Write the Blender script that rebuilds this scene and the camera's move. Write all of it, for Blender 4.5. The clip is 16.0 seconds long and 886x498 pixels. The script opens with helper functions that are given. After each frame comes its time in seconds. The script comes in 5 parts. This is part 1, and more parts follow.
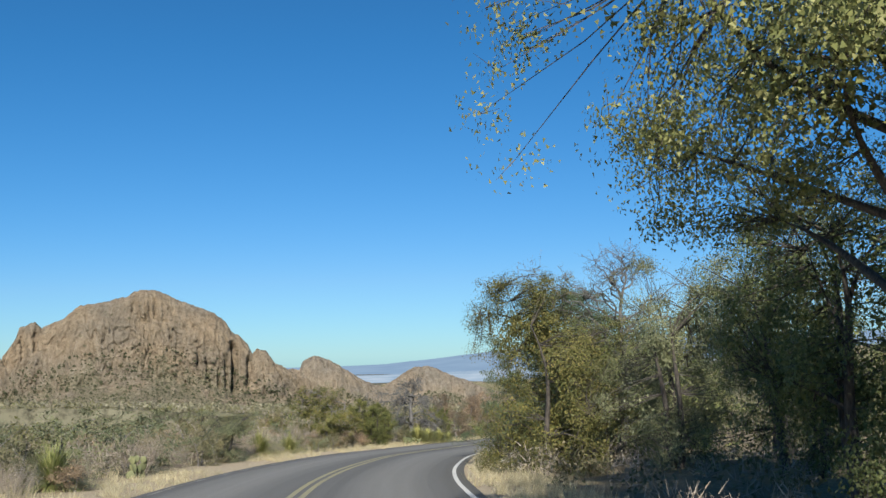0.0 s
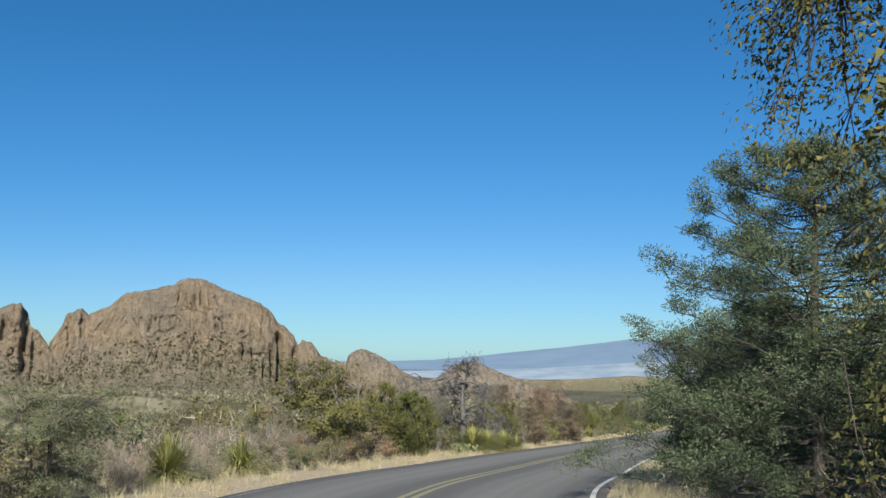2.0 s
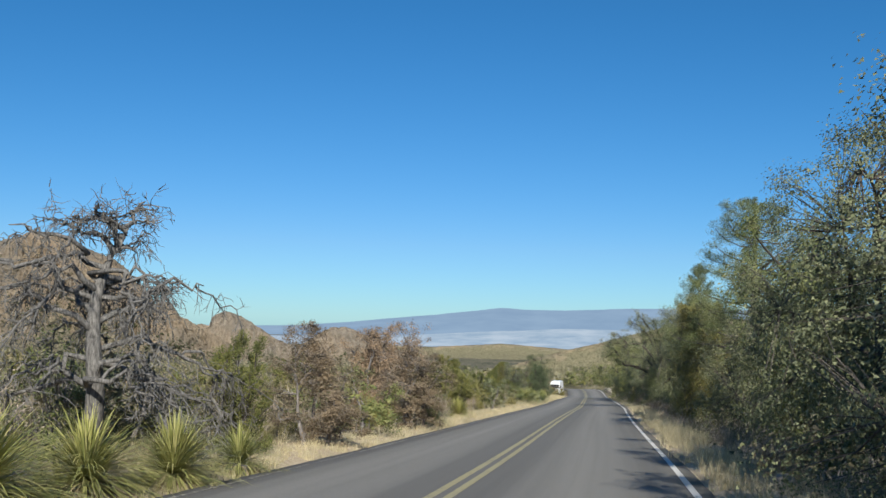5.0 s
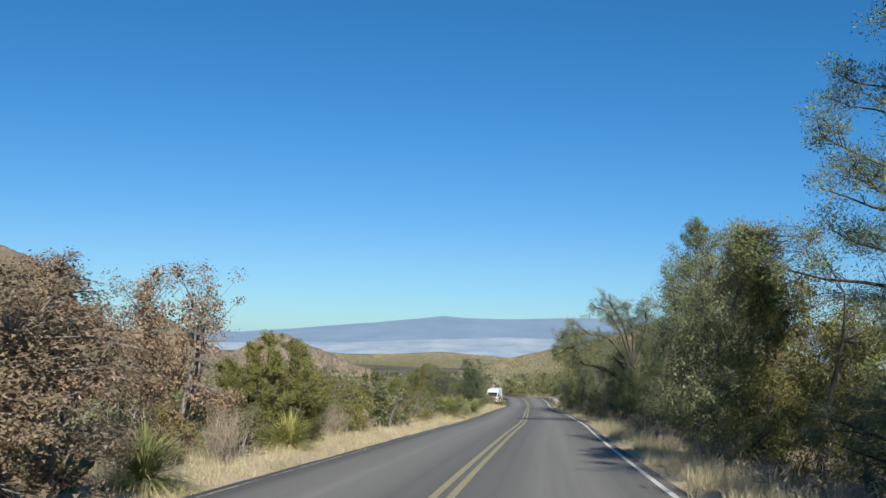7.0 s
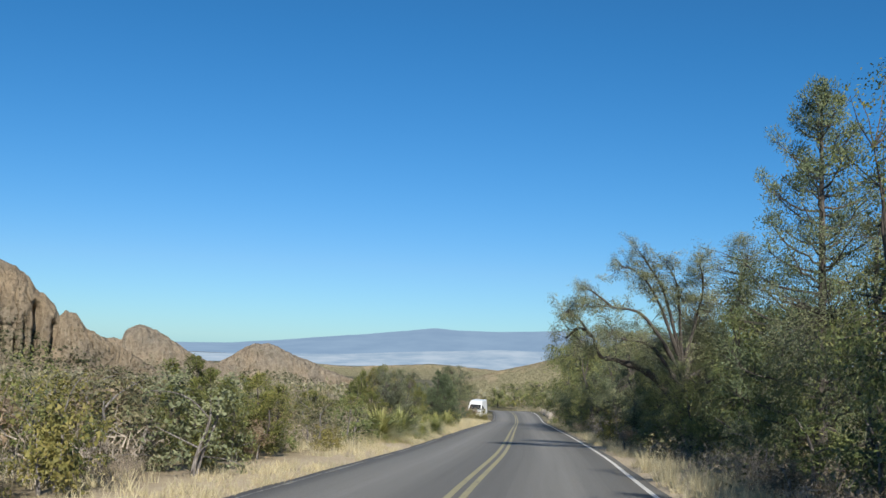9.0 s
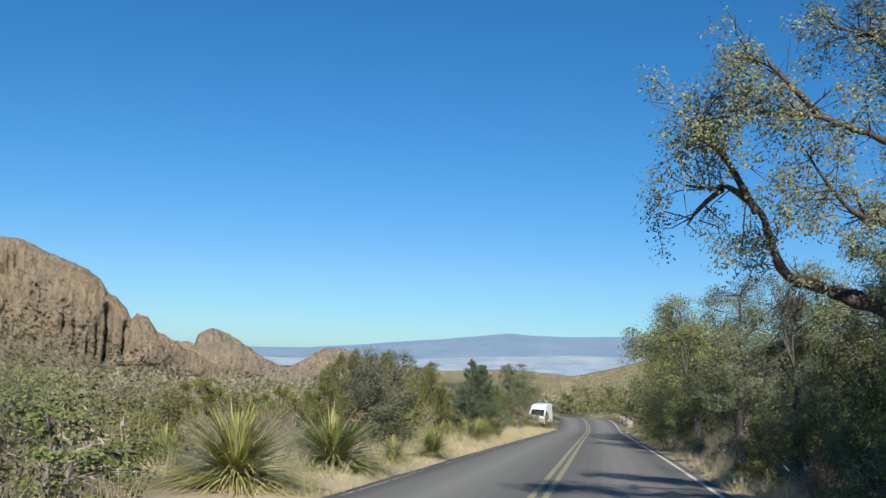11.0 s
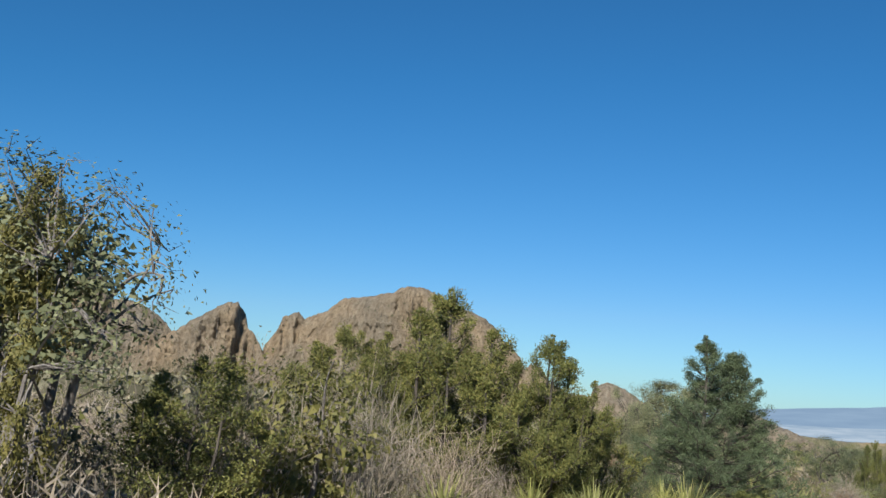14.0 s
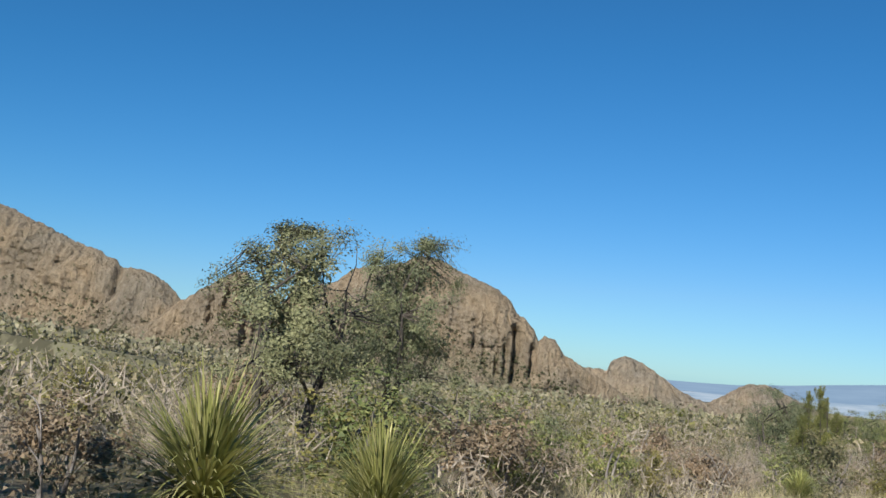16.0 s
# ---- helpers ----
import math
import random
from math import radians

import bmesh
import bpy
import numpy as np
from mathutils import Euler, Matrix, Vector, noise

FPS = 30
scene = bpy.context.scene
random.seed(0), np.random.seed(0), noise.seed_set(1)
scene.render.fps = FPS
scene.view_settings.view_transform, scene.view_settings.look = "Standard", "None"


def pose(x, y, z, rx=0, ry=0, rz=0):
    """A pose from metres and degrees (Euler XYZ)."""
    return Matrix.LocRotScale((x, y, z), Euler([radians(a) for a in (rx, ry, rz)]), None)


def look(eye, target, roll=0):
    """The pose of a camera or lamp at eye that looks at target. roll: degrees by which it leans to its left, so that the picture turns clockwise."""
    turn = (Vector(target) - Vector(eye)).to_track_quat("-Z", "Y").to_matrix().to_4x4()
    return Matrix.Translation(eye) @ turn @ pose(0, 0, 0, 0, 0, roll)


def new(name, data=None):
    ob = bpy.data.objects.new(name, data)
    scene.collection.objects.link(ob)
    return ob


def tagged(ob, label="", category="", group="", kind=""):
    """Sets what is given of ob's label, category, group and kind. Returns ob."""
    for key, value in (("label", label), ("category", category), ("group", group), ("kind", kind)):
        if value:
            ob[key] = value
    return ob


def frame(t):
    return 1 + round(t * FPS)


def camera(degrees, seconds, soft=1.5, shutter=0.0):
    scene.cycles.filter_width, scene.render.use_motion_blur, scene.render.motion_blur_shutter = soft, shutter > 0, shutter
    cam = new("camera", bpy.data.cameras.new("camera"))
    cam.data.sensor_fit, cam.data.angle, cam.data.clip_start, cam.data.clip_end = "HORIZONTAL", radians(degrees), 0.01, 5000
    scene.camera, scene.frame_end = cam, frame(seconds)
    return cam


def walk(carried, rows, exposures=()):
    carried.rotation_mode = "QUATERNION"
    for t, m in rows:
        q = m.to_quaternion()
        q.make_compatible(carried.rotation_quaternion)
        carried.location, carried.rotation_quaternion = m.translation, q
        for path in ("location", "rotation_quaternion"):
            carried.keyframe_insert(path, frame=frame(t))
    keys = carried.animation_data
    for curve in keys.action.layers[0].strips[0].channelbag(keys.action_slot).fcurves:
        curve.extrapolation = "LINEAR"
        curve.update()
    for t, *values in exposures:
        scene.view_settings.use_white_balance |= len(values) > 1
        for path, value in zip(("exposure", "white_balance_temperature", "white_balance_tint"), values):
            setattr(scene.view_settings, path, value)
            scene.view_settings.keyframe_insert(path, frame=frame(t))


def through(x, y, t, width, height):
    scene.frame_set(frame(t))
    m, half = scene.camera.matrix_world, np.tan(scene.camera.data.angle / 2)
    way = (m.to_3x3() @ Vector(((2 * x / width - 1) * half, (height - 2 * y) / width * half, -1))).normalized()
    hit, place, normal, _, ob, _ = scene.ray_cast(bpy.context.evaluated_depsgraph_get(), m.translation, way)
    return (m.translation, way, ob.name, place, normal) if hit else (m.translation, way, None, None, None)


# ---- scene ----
cam = camera(48.11, 16.0)
PATH = [
    (0.0, pose(0.00, 0.00, 1.42, 96.09, 0.96, -1.28)),
    (0.5, pose(-0.28, 5.39, 1.09, 96.08, 0.76, -0.12)),
    (1.0, pose(-0.48, 10.82, 0.75, 96.07, 0.30, 0.86)),
    (1.5, pose(-0.57, 16.27, 0.40, 96.04, -0.12, 1.44)),
    (2.0, pose(-0.51, 21.76, 0.05, 95.92, -0.37, 1.43)),
    (2.5, pose(-0.29, 27.28, -0.32, 95.68, -0.52, 0.78)),
    (3.0, pose(0.09, 32.81, -0.68, 95.25, -0.61, -0.46)),
    (3.5, pose(0.66, 38.36, -1.06, 94.83, -0.68, -1.65)),
    (4.0, pose(1.44, 43.91, -1.45, 94.42, -0.75, -3.06)),
    (4.5, pose(2.39, 49.46, -1.83, 94.09, -1.07, -4.53)),
    (7.0, pose(8.68, 76.95, -3.70, 94.70, -1.84, -9.23)),
    (7.5, pose(10.09, 82.43, -4.06, 95.09, -1.99, -9.57)),
    (8.0, pose(11.54, 87.90, -4.42, 95.40, -2.22, -9.81)),
    (10.5, pose(19.05, 115.29, -6.19, 95.47, -2.32, -8.73)),
    (11.0, pose(20.55, 120.78, -6.54, 95.59, -2.36, -5.41)),
    (11.5, pose(22.01, 126.27, -6.89, 96.15, -2.77, -0.62)),
    (12.0, pose(23.39, 131.75, -7.24, 96.87, -3.16, 4.83)),
    (12.5, pose(24.72, 137.19, -7.59, 97.41, -3.71, 9.80)),
    (13.0, pose(26.04, 142.60, -7.93, 97.64, -4.10, 13.69)),
    (13.5, pose(27.36, 147.98, -8.28, 97.62, -4.55, 16.10)),
    (14.0, pose(28.66, 153.31, -8.63, 97.44, -5.01, 17.62)),
    (14.5, pose(29.95, 158.60, -8.98, 97.16, -5.05, 18.33)),
    (15.0, pose(31.22, 163.84, -9.34, 96.75, -5.20, 18.61)),
    (15.5, pose(32.48, 169.04, -9.69, 96.25, -5.52, 18.87)),
    (16.0, pose(33.73, 174.20, -10.04, 95.85, -5.45, 19.03)),
]
walk(cam, PATH, exposures=[(0.0, 0.48), (1.0, 0.40), (4.5, 0.44), (8.0, 0.44), (11.0, 0.50), (11.8, 0.36), (12.6, 0.33), (13.6, 0.44), (14.6, 0.42), (16.0, 0.46)])

# ---- light ----
world = bpy.data.worlds.new("sky")
scene.world = world
world.use_nodes = True
wn = world.node_tree
sky = wn.nodes.new("ShaderNodeTexSky")
sky.sky_type = 'NISHITA'
sky.sun_disc = False
sky.sun_elevation = radians(32)
sky.sun_rotation = radians(180)
sky.altitude = 1600
sky.air_density = 1.0
sky.dust_density = 0.3
sky.ozone_density = 2.0
# clear dry mountain air: a deep blue, paler towards the bright horizon
tint = wn.nodes.new("ShaderNodeMix")
tint.data_type = 'RGBA'
tint.inputs[6].default_value = (0.235, 0.77, 1.12, 1.0)
tint.inputs[7].default_value = (0.44, 0.735, 1.03, 1.0)
parts_of_sky = wn.nodes.new("ShaderNodeSeparateColor")
paler = wn.nodes.new("ShaderNodeMapRange")
paler.inputs[1].default_value, paler.inputs[2].default_value = 3.0, 8.5
wn.links.new(sky.outputs[0], parts_of_sky.inputs[0])
wn.links.new(parts_of_sky.outputs[1], paler.inputs[0])
wn.links.new(paler.outputs[0], tint.inputs[0])
blue = wn.nodes.new("ShaderNodeMix")
blue.data_type, blue.blend_type = 'RGBA', 'MULTIPLY'
blue.inputs[0].default_value = 1.0
wn.links.new(tint.outputs[2], blue.inputs[7])
wn.links.new(sky.outputs[0], blue.inputs[6])
wn.links.new(blue.outputs[2], wn.nodes["Background"].inputs[0])
wn.nodes["Background"].inputs[1].default_value = 0.068
sun_data = bpy.data.lights.new("sun", 'SUN')
sun_data.energy = 5.0
sun_data.angle = radians(0.53)
sun_data.color = (1.0, 0.945, 0.84)
sun = new("sun", sun_data)
# the sun stands behind the traveller, nearly in line with the road
SUN_AZ, SUN_EL = radians(180), radians(32)
sun_from = Vector((-math.sin(SUN_AZ) * math.cos(SUN_EL), math.cos(SUN_AZ) * math.cos(SUN_EL), math.sin(SUN_EL)))
sun.matrix_world = look(sun_from * 50, (0, 0, 0))


# ---- materials ----
def nodes_of(name):
    m = bpy.data.materials.new(name)
    m.use_nodes = True
    nt = m.node_tree
    return m, nt, nt.nodes["Principled BSDF"]


def noise_tex(nt, vec, scale, detail=4.0, rough=0.55):
    n = nt.nodes.new("ShaderNodeTexNoise")
    n.inputs["Scale"].default_value = scale
    n.inputs["Detail"].default_value = detail
    n.inputs["Roughness"].default_value = rough
    if vec is not None:
        nt.links.new(vec, n.inputs["Vector"])
    return n.outputs["Fac"]


def ramp(nt, fac, stops):
    n = nt.nodes.new("ShaderNodeValToRGB")
    el = n.color_ramp.elements
    while len(el) < len(stops):
        el.new(0.5)
    for e, (p, c) in zip(el, stops):
        e.position = p
        e.color = (*c, 1.0) if len(c) == 3 else c
    nt.links.new(fac, n.inputs[0])
    return n.outputs[0]


def grey(v):
    return (v, v, v)


def mix(nt, fac, a, b, blend='MIX'):
    n = nt.nodes.new("ShaderNodeMix")
    n.data_type = 'RGBA'
    n.blend_type = blend
    for sock, val in ((n.inputs[0], fac), (n.inputs[6], a), (n.inputs[7], b)):
        if isinstance(val, (int, float)):
            sock.default_value = val
        elif isinstance(val, tuple):
            sock.default_value = (*val, 1.0)
        else:
            nt.links.new(val, sock)
    return n.outputs[2]


def math_node(nt, op, a, b=None, c=None):
    n = nt.nodes.new("ShaderNodeMath")
    n.operation = op
    for i, val in enumerate((a, b, c)):
        if val is None:
            continue
        if isinstance(val, (int, float)):
            n.inputs[i].default_value = val
        else:
            nt.links.new(val, n.inputs[i])
    return n.outputs[0]


def position(nt, scale=(1, 1, 1)):
    g = nt.nodes.new("ShaderNodeNewGeometry")
    m = nt.nodes.new("ShaderNodeMapping")
    m.inputs["Scale"].default_value = scale
    nt.links.new(g.outputs["Position"], m.inputs["Vector"])
    return m.outputs[0]


def bump(nt, bsdf, height, strength, distance):
    b = nt.nodes.new("ShaderNodeBump")
    b.inputs["Strength"].default_value = strength
    b.inputs["Distance"].default_value = distance
    nt.links.new(height, b.inputs["Height"])
    nt.links.new(b.outputs[0], bsdf.inputs["Normal"])


def plain(name, colour, rough=0.6, metal=0.0, grain=30.0, vary=0.15):
    m, nt, p = nodes_of(name)
    v = position(nt)
    f = noise_tex(nt, v, grain)
    lo = tuple(c * (1 - vary) for c in colour)
    hi = tuple(min(1, c * (1 + vary)) for c in colour)
    nt.links.new(ramp(nt, f, [(0.3, lo), (0.7, hi)]), p.inputs["Base Color"])
    p.inputs["Roughness"].default_value = rough
    p.inputs["Metallic"].default_value = metal
    return m


def leaf_material(name, tones, through=0.3, rough=0.55):
    """Leaves: the tone changes from leaf to leaf and from one bush to the next."""
    m, nt, p = nodes_of(name)
    g = nt.nodes.new("ShaderNodeNewGeometry")
    o = nt.nodes.new("ShaderNodeObjectInfo")
    n = len(tones)
    mean = [sum(c[i] for c in tones) / n for i in range(3)]
    tones = [tuple(mean[i] + 0.6 * (c[i] - mean[i]) for i in range(3)) for c in tones]
    col = ramp(nt, g.outputs["Random Per Island"], [((i + 0.5) / n, c) for i, c in enumerate(tones)])
    f = noise_tex(nt, position(nt), 1.3, 2.0)
    col = mix(nt, 1.0, col, ramp(nt, f, [(0.3, (0.72, 0.74, 0.76)), (0.7, (1.25, 1.2, 1.1))]), 'MULTIPLY')
    col = mix(nt, 1.0, col, ramp(nt, o.outputs["Random"], [(0.0, (0.82, 0.86, 0.86)), (1.0, (1.16, 1.1, 1.06))]), 'MULTIPLY')
    nt.links.new(col, p.inputs["Base Color"])
    p.inputs["Roughness"].default_value = rough
    p.inputs["Specular IOR Level"].default_value = 0.22
    t = nt.nodes.new("ShaderNodeBsdfTranslucent")
    nt.links.new(col, t.inputs["Color"])
    s = nt.nodes.new("ShaderNodeMixShader")
    s.inputs[0].default_value = through
    nt.links.new(p.outputs[0], s.inputs[1])
    nt.links.new(t.outputs[0], s.inputs[2])
    nt.links.new(s.outputs[0], nt.nodes["Material Output"].inputs[0])
    return m


def bark_material(name, lo, hi):
    m, nt, p = nodes_of(name)
    v = position(nt, (1, 1, 0.25))
    f = noise_tex(nt, v, 28, 5)
    nt.links.new(ramp(nt, f, [(0.35, lo), (0.65, hi)]), p.inputs["Base Color"])
    p.inputs["Roughness"].default_value = 0.9
    bump(nt, p, f, 0.6, 0.02)
    return m


M_OAK = leaf_material("oak_leaves", [(0.070, 0.100, 0.036), (0.128, 0.162, 0.058), (0.195, 0.225, 0.086), (0.29, 0.29, 0.125)], 0.14)
# A brighter, yellower oak copy: sunlight on the near crown put into the colour
M_OAKLIT = leaf_material("sunlit_oak_leaves", [(0.11, 0.14, 0.05), (0.18, 0.21, 0.075), (0.265, 0.285, 0.11), (0.37, 0.37, 0.17)], 0.25)
M_OAKGREY = leaf_material("grey_oak_leaves", [(0.085, 0.105, 0.055), (0.145, 0.17, 0.09), (0.205, 0.225, 0.13), (0.27, 0.285, 0.18)], 0.14)
# A darker oak copy: shade in and under the crowns put into the leaves
M_OAKSHADE = leaf_material("shaded_oak_leaves", [(0.045, 0.058, 0.034), (0.075, 0.092, 0.056), (0.12, 0.138, 0.088), (0.2, 0.215, 0.15)], 0.14)
M_YELLOW = leaf_material("yellowing_leaves", [(0.07, 0.088, 0.03), (0.115, 0.128, 0.042), (0.175, 0.17, 0.058), (0.255, 0.215, 0.08)], 0.14)
M_BROWN = leaf_material("dry_brown_leaves", [(0.14, 0.108, 0.072), (0.22, 0.165, 0.112), (0.31, 0.235, 0.165), (0.42, 0.335, 0.25)])
M_JUNIPER = leaf_material("juniper_sprays", [(0.059, 0.079, 0.026), (0.109, 0.133, 0.042), (0.168, 0.185, 0.061), (0.252, 0.239, 0.086)], 0.08)
M_PINE = leaf_material("pine_needles", [(0.06, 0.085, 0.036), (0.105, 0.14, 0.056), (0.17, 0.205, 0.085), (0.25, 0.28, 0.13)], 0.06)
M_PINYON = leaf_material("pinyon_needles", [(0.05, 0.075, 0.04), (0.082, 0.115, 0.062), (0.125, 0.165, 0.092), (0.19, 0.23, 0.14)], 0.06)
M_SHRUB = leaf_material("shrub_leaves", [(0.083, 0.091, 0.050), (0.143, 0.145, 0.076), (0.219, 0.204, 0.115), (0.319, 0.283, 0.191)])
M_OLIVE = leaf_material("olive_shrub_leaves", [(0.101, 0.110, 0.038), (0.168, 0.173, 0.057), (0.252, 0.239, 0.080), (0.336, 0.292, 0.115)])
M_TWIG = leaf_material("dry_twigs", [(0.170, 0.145, 0.120), (0.260, 0.225, 0.190), (0.360, 0.315, 0.270), (0.460, 0.410, 0.360)], 0.0, 0.9)
M_SOTOL = leaf_material("sotol_blades", [(0.16, 0.195, 0.06), (0.255, 0.285, 0.092), (0.345, 0.36, 0.135), (0.46, 0.445, 0.22)], 0.2, 0.42)
M_SOTOLDRY = leaf_material("dead_sotol_blades", [(0.340, 0.280, 0.160), (0.460, 0.390, 0.250), (0.580, 0.510, 0.360)], 0.15, 0.8)
M_STRAW = leaf_material("dry_grass", [(0.37, 0.315, 0.19), (0.48, 0.42, 0.27), (0.58, 0.52, 0.36), (0.68, 0.62, 0.46)], 0.25, 0.8)
M_SCRUB = leaf_material("far_scrub_leaves", [(0.083, 0.098, 0.047), (0.152, 0.150, 0.076), (0.252, 0.221, 0.134), (0.370, 0.318, 0.229)], 0.15, 0.8)
# Far scrub in paler tones: the haze of distance put into the leaves
M_FARSCRUB = leaf_material("hazed_scrub_leaves", [(0.13, 0.135, 0.085), (0.2, 0.195, 0.13), (0.28, 0.26, 0.18), (0.36, 0.33, 0.24)], 0.1, 0.9)
M_HILLBUSH = leaf_material("mountain_bush_leaves", [(0.045, 0.052, 0.028), (0.07, 0.078, 0.042), (0.11, 0.105, 0.065)], 0.1, 0.8)
M_CACTUS = leaf_material("cactus_skin", [(0.10, 0.125, 0.06), (0.145, 0.165, 0.085), (0.2, 0.205, 0.12)], 0.0, 0.55)
M_BARK = bark_material("oak_bark", (0.035, 0.03, 0.026), (0.11, 0.095, 0.08))
M_DEADWOOD = bark_material("dead_grey_wood", (0.055, 0.053, 0.05), (0.19, 0.184, 0.174))
M_GREYBARK = bark_material("weathered_wood", (0.09, 0.08, 0.075), (0.27, 0.25, 0.235))


def asphalt_material():
    m, nt, p = nodes_of("asphalt")
    uv = nt.nodes.new("ShaderNodeUVMap")
    sep = nt.nodes.new("ShaderNodeSeparateXYZ")
    nt.links.new(uv.outputs[0], sep.inputs[0])
    pos = position(nt)
    fine = noise_tex(nt, pos, 60, 3)
    st = nt.nodes.new("ShaderNodeMapping")
    st.inputs["Scale"].default_value = (2.4, 0.02, 1)
    nt.links.new(uv.outputs[0], st.inputs["Vector"])
    streak = noise_tex(nt, st.outputs[0], 1.0, 4)
    base = ramp(nt, fine, [(0.3, (0.130, 0.125, 0.111)), (0.7, (0.207, 0.199, 0.178))])
    # a paler band along each lane, darker wheel tracks, middle and edges
    lane = math_node(nt, 'ABSOLUTE', math_node(nt, 'SUBTRACT', math_node(nt, 'ABSOLUTE', sep.outputs[0]), 1.75))
    track = ramp(nt, math_node(nt, 'ADD', lane, math_node(nt, 'MULTIPLY', math_node(nt, 'SUBTRACT', streak, 0.5), 0.5)),
                 [(0.0, grey(1.22)), (0.5, grey(1.12)), (0.95, grey(0.92)), (1.6, grey(0.80))])
    col = mix(nt, 1.0, base, track, 'MULTIPLY')
    col = mix(nt, 1.0, col, ramp(nt, streak, [(0.35, grey(0.88)), (0.65, grey(1.1))]), 'MULTIPLY')
    nt.links.new(col, p.inputs["Base Color"])
    p.inputs["Roughness"].default_value = 0.85
    bump(nt, p, fine, 0.35, 0.01)
    return m


def paint_material(name, colour, worn):
    m, nt, p = nodes_of(name)
    pos = position(nt)
    f = noise_tex(nt, pos, 9, 6, 0.7)
    big = noise_tex(nt, pos, 0.4, 2)
    f2 = math_node(nt, 'ADD', math_node(nt, 'MULTIPLY', f, 0.8), math_node(nt, 'MULTIPLY', big, 0.3))
    col = mix(nt, ramp(nt, f2, [(worn - 0.08, grey(0.0)), (worn + 0.05, grey(1.0))]), (0.11, 0.107, 0.10), colour)
    nt.links.new(col, p.inputs["Base Color"])
    p.inputs["Roughness"].default_value = 0.7
    return m


def ground_material():
    m, nt, p = nodes_of("dry_soil")
    uv = nt.nodes.new("ShaderNodeUVMap")
    sep = nt.nodes.new("ShaderNodeSeparateXYZ")
    nt.links.new(uv.outputs[0], sep.inputs[0])
    pos = position(nt)
    n1 = noise_tex(nt, pos, 0.35, 5)
    n2 = noise_tex(nt, pos, 9.0, 5, 0.65)
    n3 = noise_tex(nt, pos, 0.012, 6)
    soil = ramp(nt, n2, [(0.3, (0.13, 0.105, 0.075)), (0.5, (0.20, 0.165, 0.12)), (0.75, (0.30, 0.25, 0.18))])
    dry = ramp(nt, n2, [(0.3, (0.19, 0.15, 0.085)), (0.7, (0.34, 0.28, 0.17))])
    col = mix(nt, ramp(nt, n1, [(0.4, grey(0)), (0.6, grey(1))]), soil, dry)
    gravel = ramp(nt, n2, [(0.3, (0.36, 0.285, 0.19)), (0.7, (0.56, 0.47, 0.34))])
    off = math_node(nt, 'ABSOLUTE', sep.outputs[0])
    off = math_node(nt, 'ADD', off, math_node(nt, 'MULTIPLY', math_node(nt, 'SUBTRACT', n1, 0.5), 2.4))
    col = mix(nt, ramp(nt, math_node(nt, 'DIVIDE', off, 10.0), [(0.46, grey(1)), (0.60, grey(0))]), col, gravel)
    # open range farther out: straw with grey-green scrub patches, then pale desert
    range_col = ramp(nt, n3, [(0.35, (0.115, 0.112, 0.072)), (0.5, (0.16, 0.15, 0.1)), (0.68, (0.215, 0.195, 0.138))])
    speck = noise_tex(nt, pos, 0.16, 4, 0.7)
    range_col = mix(nt, 1.0, range_col, ramp(nt, speck, [(0.44, grey(0.5)), (0.56, grey(1.12))]), 'MULTIPLY')
    col = mix(nt, ramp(nt, math_node(nt, 'DIVIDE', sep.outputs[1], 1000.0), [(0.05, grey(0)), (0.16, grey(1))]), col, range_col)
    nt.links.new(col, p.inputs["Base Color"])
    p.inputs["Roughness"].default_value = 0.95
    p.inputs["Specular IOR Level"].default_value = 0.1
    bump(nt, p, n2, 0.5, 0.05)
    return m


